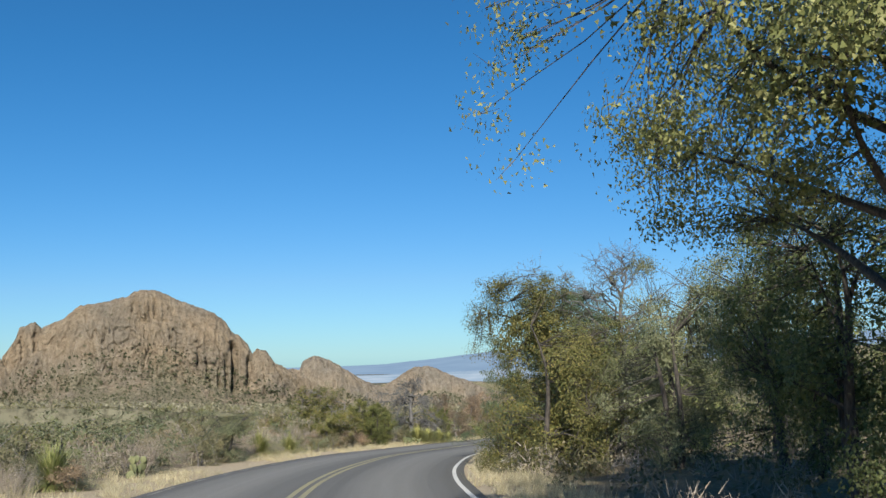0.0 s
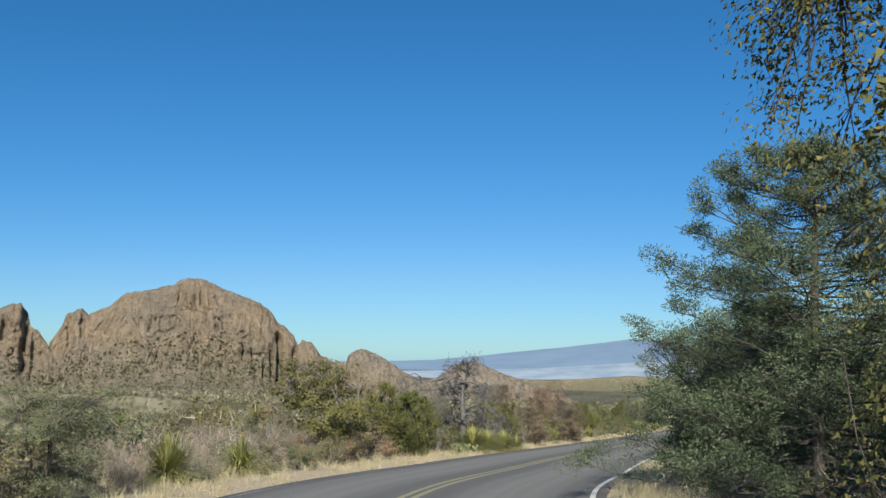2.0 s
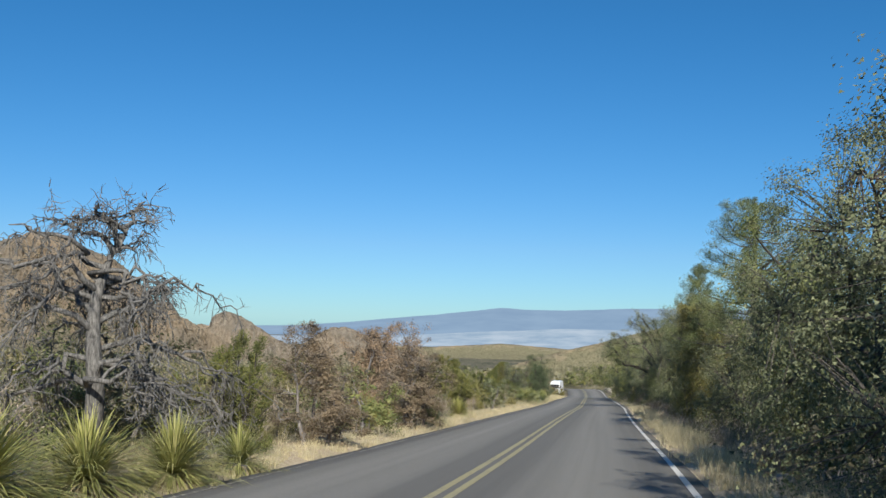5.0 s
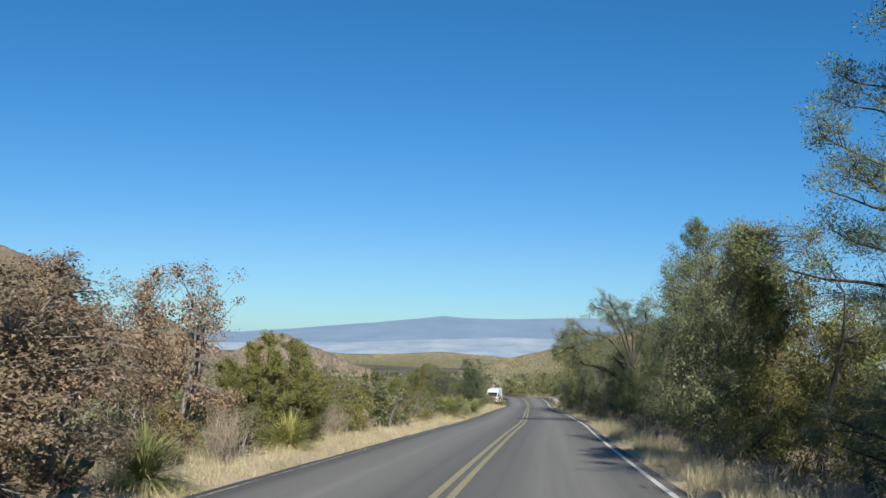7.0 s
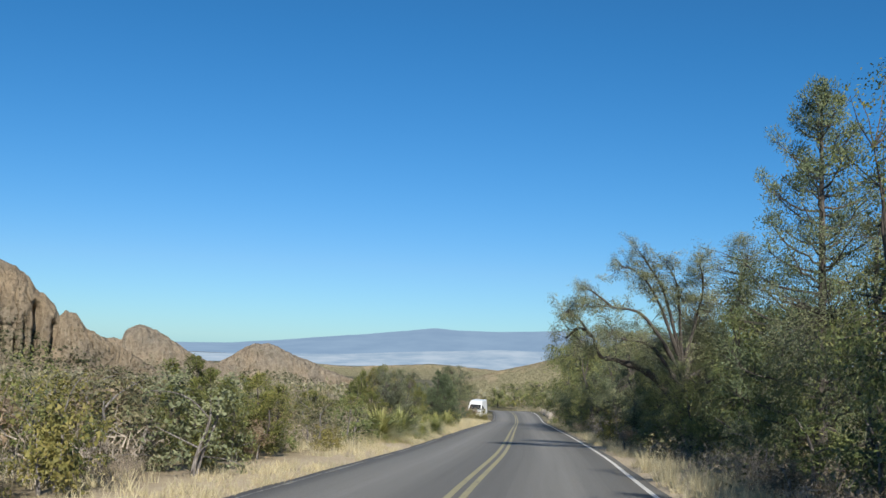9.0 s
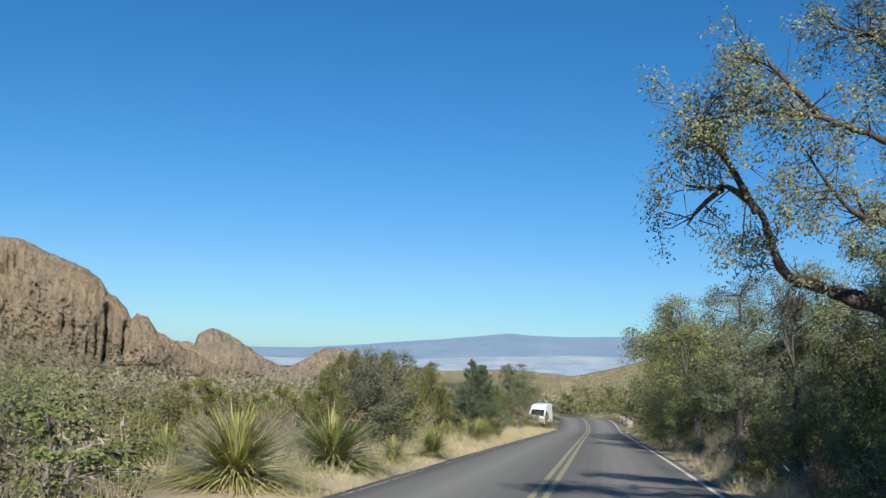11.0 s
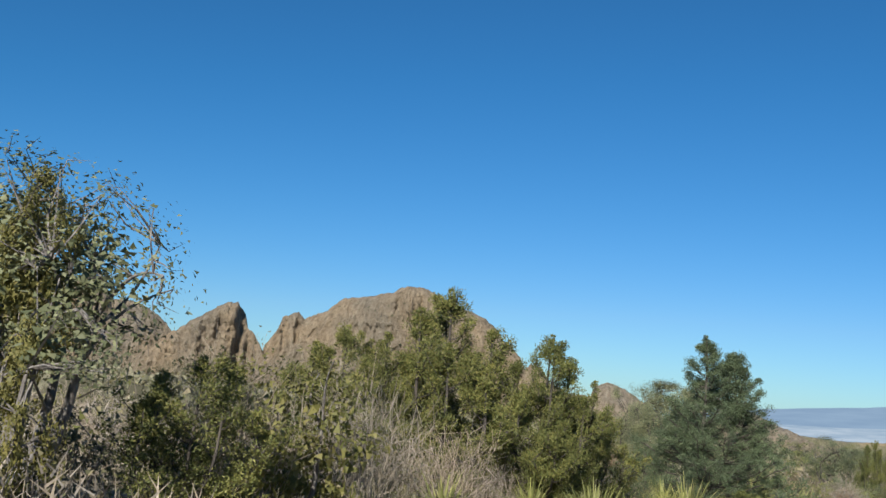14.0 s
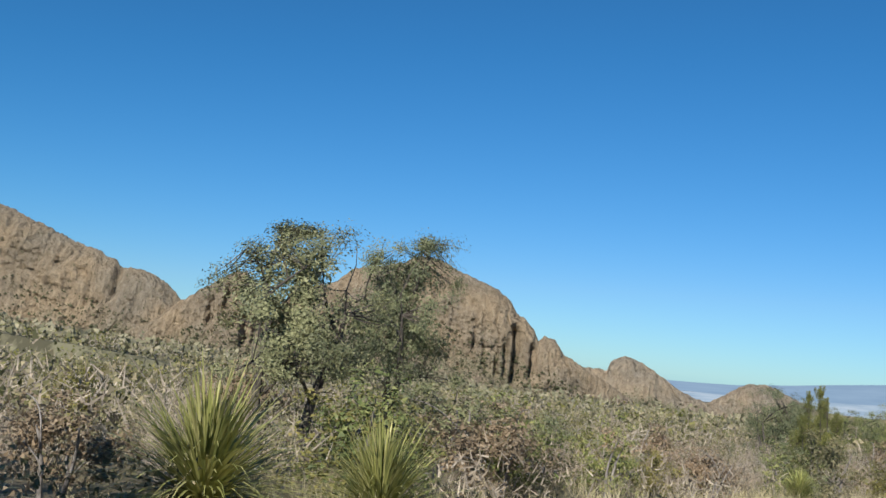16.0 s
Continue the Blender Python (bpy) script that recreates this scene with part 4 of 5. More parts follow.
JUNIPER_TOPS = ((0.0, 0.0, 1.0), (0.17, 0.06, 0.93), (-0.16, 0.1, 0.9), (0.05, -0.2, 0.84), (0.28, -0.1, 0.72), (-0.29, -0.08, 0.74), (-0.1, 0.27, 0.78), (0.2, 0.26, 0.68), (-0.24, -0.25, 0.6), (0.33, 0.14, 0.55))
OAK_ARMS = [
    ([(0, 0, 1.8), (-1.2, 0.1, 3.0), (-2.62, 0.08, 3.5), (-3.41, -0.64, 3.62), (-3.92, -0.99, 4.33), (-4.5, -1.3, 4.55), (-4.9, -1.6, 4.45), (-5.35, -1.95, 4.42)], 0.17, 30),
    ([(-3.92, -0.99, 4.33), (-4.4, -1.3, 4.85), (-5.0, -2.0, 5.05), (-5.45, -2.5, 5.1)], 0.06, 34),
    ([(-4.5, -1.3, 4.55), (-4.65, -0.9, 4.35), (-4.8, -0.6, 4.05)], 0.05, 7),
    ([(0, 0, 2.5), (-1.5, -0.8, 4.0), (-3.0, -1.6, 4.3), (-3.8, -2.0, 4.9)], 0.10, 46),
    ([(0, 0, 3.0), (-1.8, -1.0, 5.0), (-3.5, -1.9, 5.4), (-5.1, -2.4, 5.45)], 0.10, 40),
    ([(-3.5, -1.9, 5.4), (-4.3, -2.3, 5.85), (-4.7, -2.4, 5.9)], 0.05, 14),
    ([(0, 0, 3.4), (-1.2, -0.5, 5.6), (-2.2, -0.8, 6.7), (-3.0, -0.7, 6.9)], 0.09, 60),
    ([(0, 0, 3.4), (-1.0, -0.6, 6.0), (-2.0, -1.0, 7.3), (-2.5, -1.1, 7.6)], 0.09, 60),
    ([(0, 0, 3.4), (-0.6, -0.8, 6.2), (-1.3, -1.3, 7.2)], 0.09, 60),
    ([(0, 0, 3.4), (0.3, -1.0, 6.0), (-0.3, -2.0, 7.2)], 0.09, 60),
]
KINDS = {
    "oak_b": woody(12, 7.2, 5.6, 0.4, "round", 520, 92, 0.30, 0.044, 0.033, M_OAKGREY, M_BARK, 9, 0.16, stems=2, tri=True),
    "oak_low": woody(13, 4.6, 5.2, 0.05, "round", 440, 80, 0.27, 0.044, 0.032, M_OAK, M_BARK, 8, 0.10, stems=3, tri=True),
    "oak_grey_low": woody(14, 4.2, 5.0, 0.05, "round", 480, 86, 0.26, 0.040, 0.030, M_OAKGREY, M_BARK, 8, 0.10, stems=3, tri=True),
    "oak_fine": woody(36, 4.6, 5.2, 0.05, "round", 640, 100, 0.26, 0.036, 0.028, M_OAKGREY, M_BARK, 9, 0.10, stems=3, tri=True),
    "oak_shaded": woody(41, 3.4, 3.4, 0.1, "round", 420, 62, 0.20, 0.040, 0.030, M_OAKSHADE, M_BARK, 10, 0.08, stems=3, tri=True),
    "oak_column": woody(37, 3.6, 1.7, 0.3, "round", 260, 70, 0.14, 0.042, 0.028, M_OLIVE, M_GREYBARK, 8, 0.05, stems=3, tri=True),
    "oak_bare": woody(38, 3.6, 2.6, 1.5, "dome", 240, 24, 0.20, 0.04, 0.03, M_OAKGREY, M_GREYBARK, 16, 0.05, stems=5, tri=True),
    "oak_far": woody(33, 4.6, 5.2, 0.05, "round", 240, 44, 0.34, 0.085, 0.06, M_OAK, M_BARK, 5, 0.10, tri=True),
    "oak_leaning": woody(15, 6.4, 5.4, 0.1, "round", 560, 96, 0.26, 0.040, 0.031, M_OAKGREY, M_BARK, 14, 0.22, lean=(0.9, 0.6), arms=OAK_ARMS, tri=True),
    "oak_near": woody(10, 8.0, 8.0, 3.1, "round", 1250, 96, 0.28, 0.040, 0.031, M_OAKLIT, M_BARK, 26, 0.14, lean=(-0.4, -0.6), tri=True),
    "yellow_tree": woody(36, 5.0, 5.2, 0.05, "round", 900, 72, 0.25, 0.043, 0.031, M_YELLOW, M_BARK, 10, 0.09, stems=3, tri=True),
    "brown_tree": woody(17, 4.0, 3.6, 0.1, "round", 280, 56, 0.22, 0.058, 0.04, M_BROWN, M_GREYBARK, 10, 0.07, stems=3, tri=True),
    "brown_tree_b": woody(18, 4.2, 3.4, 0.1, "round", 270, 56, 0.22, 0.058, 0.04, M_BROWN, M_GREYBARK, 10, 0.07, stems=4, tri=True),
    "yellow_bush": woody(19, 3.4, 3.8, 0.02, "round", 260, 54, 0.22, 0.075, 0.05, M_YELLOW, M_GREYBARK, 8, 0.06, stems=3, tri=True),
    "juniper": conifer(20, 3.4, 3.2, 0.1, 190, 9, 80, 0.125, 0.036, 0.017, M_JUNIPER, M_BARK, 0.03, 0.6, 0.8, JUNIPER_TOPS, 0.27),
    "juniper_b": conifer(21, 3.0, 3.0, 0.1, 90, 6, 56, 0.15, 0.048, 0.024, M_JUNIPER, M_BARK, 0.03, 0.55, 0.8, JUNIPER_TOPS[:7], 0.30),
    "pinyon": conifer(22, 4.4, 3.4, 0.15, 190, 11, 100, 0.105, 0.042, 0.011, M_PINYON, M_BARK, 0.05, 0.98, 0.6, ((-0.055, 0.0, 1.0), (0.12, 0.02, 0.94))),
    "pinyon_b": conifer(23, 3.6, 2.4, 0.1, 64, 7, 50, 0.12, 0.06, 0.02, M_PINYON, M_BARK, 0.05, 0.85, 0.5),
    "pine_tall": conifer(24, 6.8, 5.8, 0.2, 120, 13, 140, 0.19, 0.05, 0.016, M_PINYON, M_BARK, 0.11, 0.5, 0.3),
    "pine_spire": conifer(39, 6.8, 4.0, 0.2, 90, 8, 80, 0.19, 0.06, 0.018, M_PINYON, M_BARK, 0.11, 0.6, 0.4),
    "pine_high": conifer(34, 8.6, 4.6, 3.4, 56, 11, 150, 0.22, 0.045, 0.014, M_PINE, M_BARK, 0.13, 0.5, 0.35),
    "oak_small": woody(35, 4.0, 3.2, 1.4, "dome", 320, 90, 0.20, 0.036, 0.028, M_OAKGREY, M_BARK, 10, 0.09, stems=2, tri=True),
    "shrub_a": woody(25, 1.9, 2.4, 0.02, "round", 66, 34, 0.17, 0.056, 0.038, M_SHRUB, M_GREYBARK, 4, 0.03, stems=2, tri=True),
    "shrub_b": woody(26, 1.7, 2.2, 0.02, "round", 66, 34, 0.17, 0.056, 0.038, M_OLIVE, M_GREYBARK, 4, 0.03, stems=2, tri=True),
    "shrub_c": woody(27, 2.2, 2.2, 0.02, "round", 66, 34, 0.17, 0.056, 0.038, M_OAK, M_GREYBARK, 4, 0.035, stems=2, tri=True),
    "shrub_d": woody(28, 1.8, 2.4, 0.02, "round", 66, 34, 0.17, 0.056, 0.038, M_BROWN, M_GREYBARK, 4, 0.03, stems=2, tri=True),
    "shrub_e": woody(29, 2.0, 2.4, 0.02, "round", 66, 34, 0.17, 0.056, 0.038, M_OAKGREY, M_GREYBARK, 4, 0.03, stems=2, tri=True),
    "twigs_a": twiggy(30, 1.5, 2.2, 84),
    "twigs_b": twiggy(31, 1.9, 2.4, 90, M_SHRUB, 1),
    "twigs_c": twiggy(32, 3.6, 2.6, 120, M_BROWN, 1),
    "sotol_a": rosette(40, 1.05, 1.9, 900, 0.3, 140, wide=0.0105),
    "sotol_b": rosette(41, 1.15, 1.8, 700, 0.2, 100, wide=0.0105),
    "sotol_c": rosette(42, 0.9, 1.6, 460, 0.0, 160, wide=0.009),
    "pear_a": pear(50),
    "pear_b": pear(51),
}
NAMES = {
    "oak": ("oak_tree", "tree"), "yellow_tree": ("deciduous_tree", "tree"), "brown_tree": ("deciduous_tree", "tree"), "yellow_bush": ("deciduous_bush", "bush"),
    "juniper": ("juniper_tree", "tree"), "pinyon": ("pinyon_pine", "tree"), "pine": ("pine_tree", "tree"), "shrub": ("shrub", "shrub"), "twigs": ("dry_shrub", "shrub"),
    "sotol": ("sotol_plant", "plant"), "pear": ("prickly_pear", "cactus"),
}
LABELS = {
    "oak_far": "green oak in the thicket behind the roadside trees", "pine_high": "tall pine with branches over the roadside bushes",
    "oak_near": "large evergreen oak whose crown overhangs the road",
    "oak_fine": "dense grey-green evergreen oak down to the ground", "oak_shaded": "dense dark evergreen oak beside dry brush", "oak_column": "slim oak clothed in yellow-green leaves", "oak_bare": "thin grey-stemmed oak with few leaves",
    "oak_small": "small crooked grey-green oak with bare lower stems",
    "oak_b": "grey-green evergreen oak with several stems at the roadside",
    "oak_low": "low spreading green oak thicket down to the ground", "oak_grey_low": "low grey-green oak thicket down to the ground",
    "oak_leaning": "large oak with a bare limb reaching over the road", "yellow_tree": "small tree with yellowing autumn leaves beside the road",
    "brown_tree": "small tree with dry pinkish brown leaves", "brown_tree_b": "many-stemmed small tree with dry brown leaves",
    "yellow_bush": "tall bush with yellow-green and tan leaves", "juniper": "bushy olive-green juniper on dry ground", "juniper_b": "low round olive-green juniper",
    "pinyon": "dark green pinyon pine with a twin top", "pinyon_b": "small cone-shaped pinyon pine", "pine_tall": "broad bushy green pine at the roadside", "pine_spire": "tall dark pine above the roadside oaks",
    "shrub_a": "dull grey-brown leafy shrub on dry ground", "shrub_b": "olive-green leafy shrub on dry ground", "shrub_c": "dark green leafy shrub on dry ground",
    "shrub_d": "dry brown-leaved shrub on dry ground", "shrub_e": "grey-green leafy shrub on dry ground", "twigs_a": "bare grey twiggy shrub",
    "twigs_b": "grey twiggy shrub with few leaves", "twigs_c": "tall bare shrub with a few brown leaves", "sotol_a": "yellow-green sotol with arching narrow blades",
    "sotol_b": "upright spiky yellow-green sotol", "sotol_c": "drooping beargrass clump with straw-coloured skirt", "pear_a": "clump of grey-green prickly pear pads",
    "pear_b": "low clump of prickly pear pads",
}
turn_rng = np.random.default_rng(77)


def plant(kind, x, y, height=None, width=None, turn=None, sink=0.03):
    parts, h0, w0 = KINDS[kind]
    stem = max((k for k in NAMES if kind.startswith(k)), key=len)
    name, cat = NAMES[stem]
    ob = thing(name, LABELS[kind], cat, name.replace("_", " ") + "s along the road")
    height = height or h0
    width = width or w0 * height / h0
    if stem == "sotol":
        width = max(width, 1.5 * height)
    turn = turn_rng.random() * 360 if turn is None else turn
    for pn, meshes in parts.items():
        for me in meshes:
            under(pn, me, ob)
    return put(ob, x, y, level(x, y) - sink, turn, width / w0, height / h0)


# ---- the left-hand side, from the start onward ----
for row in [("sotol_a", -8.1, 22.3, 1.05, 1.9), ("pear_a", -7.6, 27.0, 0.6, 0.8), ("twigs_b", -8.0, 28.4, 1.5, 2.6), ("shrub_e", -8.4, 29.8, 1.7, 2.8), ("oak_grey_low", -7.5, 37.6, 1.9, 3.0),
            ("sotol_a", -7.0, 43.4, 1.15, 2.2), ("sotol_c", -6.1, 46.6, 1.2, 2.2), ("twigs_b", -6.6, 53.5, 1.8, 2.6), ("yellow_bush", -5.4, 56.6, 3.4, 4.2),
            ("juniper_b", -2.9, 60.6, 2.4, 3.0), ("juniper_b", -3.7, 60.6, 2.8, 2.8), ("juniper", -2.8, 64.2, 2.6, 2.8)]:
    plant(*row)
for row in [("sotol_a", -0.3, 66.0, 1.2, 2.4), ("sotol_b", 0.4, 67.8, 1.15, 2.0), ("sotol_a", 1.2, 69.4, 1.0, 1.8), ("sotol_b", 1.9, 71.5, 0.9, 1.3), ("pear_a", -0.9, 63.3, 0.48, 0.8),
            ("pear_b", -0.5, 64.0, 0.45, 0.7), ("juniper_b", 1.5, 75.0, 2.4, 2.0), ("brown_tree", 3.0, 78.2, 2.2, 2.6), ("brown_tree_b", 6.0, 88.0, 2.6, 3.2), ("shrub_c", 4.4, 83.0, 1.9, 2.2)]:
    plant(*row)
for row in [("brown_tree", 4.7, 95.2, 3.8, 3.2), ("brown_tree_b", 6.2, 101.2, 4.3, 3.4), ("brown_tree", 2.2, 98.8, 4.2, 3.6), ("sotol_b", 6.9, 91.3, 1.05, 1.3), ("pear_b", 5.7, 90.6, 0.6, 0.9), ("twigs_a", 7.7, 96.0, 1.2, 1.4),
            ("juniper", 8.4, 103.0, 2.9, 3.4), ("sotol_b", 9.0, 101.0, 1.05, 1.0), ("juniper_b", 9.1, 106.4, 2.7, 2.6), ("shrub_c", 9.9, 109.2, 2.1, 2.0), ("shrub_b", 10.9, 110.8, 1.9, 1.6), ("shrub_b", 11.6, 113.5, 1.7, 1.7), ("shrub_e", 13.0, 118.0, 2.0, 2.6), ("juniper_b", 14.2, 125.0, 2.1, 2.8), ("twigs_b", 10.3, 108.0, 1.4, 1.8), ("juniper_b", 13.0, 121.0, 2.3, 2.6)]:
    plant(*row)
for row in [("shrub_c", 17.3, 133.0, 1.8, 2.4), ("shrub_a", 15.9, 131.4, 1.6, 2.4), ("sotol_a", 18.8, 137.7, 1.4, 3.0), ("sotol_a", 20.3, 143.0, 1.35, 3.2), ("sotol_c", 21.8, 146.4, 0.9, 1.5), ("juniper_b", 16.8, 148.6, 2.0, 2.8), ("juniper_b", 18.6, 150.2, 1.9, 2.4), ("juniper_b", 19.9, 152.0, 2.1, 2.4), ("shrub_c", 17.6, 147.0, 1.6, 2.2), ("twigs_b", 18.8, 147.6, 1.6, 2.2), ("shrub_c", 22.5, 154.8, 1.9, 2.4),
            ("sotol_b", 23.2, 151.0, 1.1, 1.4), ("juniper_b", 20.2, 161.8, 3.5, 2.6), ("oak_shaded", 21.4, 154.3, 3.3, 3.2), ("sotol_c", 17.2, 140.2, 1.1, 1.7)]:
    plant(*row)
for row in [("oak_column", 20.85, 161.2, 3.7, 1.1), ("oak_column", 22.15, 160.9, 3.5, 0.95), ("oak_bare", 21.8, 161.2, 3.8, 3.2), ("juniper_b", 22.9, 162.8, 2.0, 2.2), ("twigs_b", 20.4, 160.2, 2.2, 2.8), ("shrub_b", 23.4, 164.2, 2.2, 2.4), ("twigs_b", 23.8, 165.6, 2.4, 2.2), ("twigs_b", 22.8, 164.0, 2.6, 2.4),
            ("juniper", 22.7, 172.2, 4.3, 4.2), ("juniper", 24.7, 172.6, 3.6, 3.2), ("juniper", 21.3, 170.4, 3.2, 3.2), ("juniper_b", 25.3, 174.4, 2.3, 2.4), ("twigs_b", 22.6, 167.4, 2.5, 3.0), ("twigs_b", 24.0, 168.4, 1.9, 2.4)]:
    plant(*row)
plant("pinyon", 27.65, 176.2, 4.3, 3.9, 20)
for row in [("oak_grey_low", 25.7, 179.4, 3.3, 1.9), ("oak_small", 25.8, 189.4, 4.3, 3.6), ("oak_small", 26.4, 192.8, 4.6, 2.8), ("sotol_a", 28.5, 182.7, 1.5, 2.6), ("sotol_a", 27.5, 171.7, 1.2, 2.0), ("sotol_c", 25.5, 168.0, 1.15, 1.9), ("sotol_a", 26.6, 167.0, 1.1, 1.8), ("sotol_c", 24.9, 165.6, 1.15, 2.0), ("juniper_b", 28.4, 174.3, 1.1, 1.8), ("sotol_c", 26.6, 170.6, 1.0, 1.2), ("sotol_a", 26.9, 173.6, 1.1, 1.4), ("sotol_b", 28.6, 179.2, 0.95, 1.5),
            ("sotol_a", 29.9, 183.8, 1.25, 1.3), ("sotol_b", 34.2, 202.0, 1.15, 1.6)]:
    plant(*row)
for row in [("shrub_a", 35.0, 204.5, 2.2, 2.8), ("oak_fine", 42.4, 252.0, 6.6, 8.2), ("oak_low", 38.0, 262.0, 4.0, 4.6), ("oak_low", 40.5, 246.0, 3.8, 4.4), ("juniper", 35.0, 216.0, 4.0, 2.2), ("shrub_d", 37.6, 216.6, 2.3, 3.6), ("twigs_b", 37.0, 215.4, 2.2, 3.2), ("shrub_b", 37.0, 212.0, 1.5, 2.2),
            ("twigs_a", 33.0, 208.5, 1.8, 2.4), ("shrub_e", 40.2, 226.0, 1.6, 2.2), ("oak_grey_low", 33.5, 228.0, 4.5, 5.0)]:
    plant(*row)

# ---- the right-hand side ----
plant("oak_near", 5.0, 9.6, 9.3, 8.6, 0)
for row in [("oak_low", 6.6, 14.0, 5.4, 5.0), ("oak_low", 7.6, 10.0, 5.0, 5.0), ("oak_low", 7.4, 19.0, 5.0, 4.6), ("oak_b", 8.6, 23.0, 6.2, 4.8), ("yellow_tree", 3.6, 27.2, 5.5, 5.0), ("oak_low", 6.2, 30.6, 4.4, 3.8),
            ("oak_shaded", 7.0, 34.0, 4.4, 4.0), ("pine_tall", 5.75, 39.8, 6.6, 7.4), ("oak_shaded", 5.2, 44.6, 3.4, 3.4), ("oak_shaded", 6.8, 44.6, 4.2, 3.6), ("oak_shaded", 8.6, 51.0, 4.6, 4.0)]:
    plant(*row)
for row in [("oak_fine", 9.3, 57.4, 4.6, 5.4), ("oak_fine", 10.3, 63.4, 5.2, 6.2), ("oak_fine", 12.3, 69.4, 5.6, 5.4), ("oak_low", 14.3, 75.4, 5.4, 5.0), ("oak_fine", 16.0, 82.0, 6.2, 5.2),
            ("pine_high", 18.2, 89.2, 8.6, 5.4), ("oak_b", 18.6, 90.6, 3.6, 4.0), ("yellow_tree", 19.6, 96.6, 5.4, 4.6), ("oak_fine", 22.1, 104.6, 6.4, 5.6), ("oak_low", 24.0, 110.8, 6.6, 5.4)]:
    plant(*row)
for row in [("pine_spire", 28.4, 122.4, 10.3, 5.2), ("oak_b", 26.4, 117.2, 6.2, 4.6), ("oak_low", 27.9, 124.0, 5.4, 4.8), ("oak_low", 29.9, 128.8, 4.8, 4.2), ("oak_low", 28.6, 130.8, 3.3, 3.6), ("oak_low", 30.4, 136.0, 3.8, 4.0), ("oak_b", 32.2, 136.6, 8.6, 5.6), ("oak_low", 32.0, 139.2, 5.5, 5.0), ("shrub_b", 29.8, 142.5, 1.6, 2.2),
            ("oak_grey_low", 33.2, 146.6, 5.6, 5.2), ("oak_b", 35.7, 156.4, 7.0, 6.2), ("oak_low", 37.2, 165.6, 7.2, 8.2), ("oak_fine", 39.6, 174.4, 8.2, 8.4)]:
    plant(*row)
for row in [("oak_far", 42.3, 183.4, 7.6, 8.4), ("oak_far", 44.8, 192.6, 8.0, 8.6), ("oak_far", 47.6, 202.6, 8.0, 8.4), ("oak_far", 51.8, 213.4, 7.6, 6.0), ("oak_far", 55.6, 226.0, 6.0, 5.6),
            ("shrub_a", 55.5, 234.0, 2.4, 3.0), ("shrub_d", 58.2, 242.0, 2.6, 3.4), ("shrub_d", 59.6, 250.0, 2.6, 3.6), ("oak_far", 63.0, 258.0, 4.0, 4.6), ("oak_far", 61.0, 268.0, 3.4, 5.0), ("oak_far", 56.0, 279.0, 3.6, 5.0),
            ("oak_far", 50.0, 285.0, 4.2, 5.5), ("oak_far", 43.0, 288.0, 4.4, 6.0), ("oak_far", 34.0, 290.0, 4.6, 6.0), ("oak_far", 62.0, 290.0, 4.4, 6.0), ("shrub_b", 40.6, 219.5, 1.5, 2.0), ("shrub_b", 40.0, 222.5, 1.3, 2.0), ("oak_far", 68.0, 298.0, 5.0, 6.0)]:
    plant(*row)
plant("oak_leaning", 29.6, 134.0, 6.4, 5.4, 0)
plant("oak_grey_low", 6.5, 25.0, 5.2, 4.4, 40)

# ---- thickets that fill the slope on both sides ----
TAKEN = [(o.matrix_basis.translation.x, o.matrix_basis.translation.y, o.matrix_basis.to_scale().x) for o in scene.objects if o.parent is None and o.type == 'EMPTY']
# kept open round the dead tree and before the sotols at the turn
TAKEN += [(29.2, 181.3, 1.0), (29.8, 180.0, 1.0), (28.9, 183.2, 1.0), (29.0, 182.0, 1.0), (28.2, 181.6, 1.0), (29.4, 182.9, 1.0), (27.9, 183.6, 1.0), (-0.9, 73.0, 1.0), (-0.4, 71.6, 1.0), (-1.5, 71.9, 1.0), (0.2, 70.6, 1.0), (-0.8, 70.4, 1.0), (0.3, 72.4, 1.0), (-1.6, 69.8, 1.0)]
fill = np.random.default_rng(91)


def road_at(arc, lat):
    i = min(len(LINE) - 1, max(0, int(np.searchsorted(ARC, arc))))
    return LINE[i, 0] + TANGENT[i, 1] * lat, LINE[i, 1] - TANGENT[i, 0] * lat


def thicket(a0, a1, lat0, lat1, count, kinds, gap, low, high):
    """Bushes in a stretch of roadside, kept clear of one another."""
    made = tries = 0
    while made < count and tries < count * 30:
        tries += 1
        x, y = road_at(a0 + (a1 - a0) * fill.random(), lat0 + (lat1 - lat0) * fill.random())
        if any((x - u) ** 2 + (y - v) ** 2 < gap * gap for u, v, _ in TAKEN) or abs(float(lateral(np.array([x]), np.array([y]))[0])) < min(abs(lat0), abs(lat1)) - 0.3:
            continue
        kind = kinds[fill.integers(len(kinds))]
        h0, w0 = KINDS[kind][1:]
        k = low + (high - low) * fill.random()
        plant(kind, x, y, h0 * k, w0 * k * (0.95 + 0.4 * fill.random()))
        TAKEN.append((x, y, k))
        made += 1


GREYS = ["shrub_a", "shrub_e", "twigs_a", "twigs_b", "shrub_d", "twigs_b"]
MIXED = ["shrub_a", "shrub_b", "shrub_c", "shrub_e", "shrub_d", "twigs_b", "shrub_b"]
thicket(30, 85, -4.9, -6.6, 40, GREYS + ["shrub_b"], 0.95, 0.3, 0.6)
thicket(20, 85, -6.4, -12.5, 62, GREYS, 1.2, 0.6, 1.1)
thicket(40, 90, -12.5, -22, 26, MIXED, 2.4, 0.8, 1.2)
thicket(85, 150, -4.9, -6.4, 44, MIXED, 0.95, 0.3, 0.65)
thicket(85, 150, -6.0, -11.0, 66, MIXED, 1.2, 0.65, 1.1)
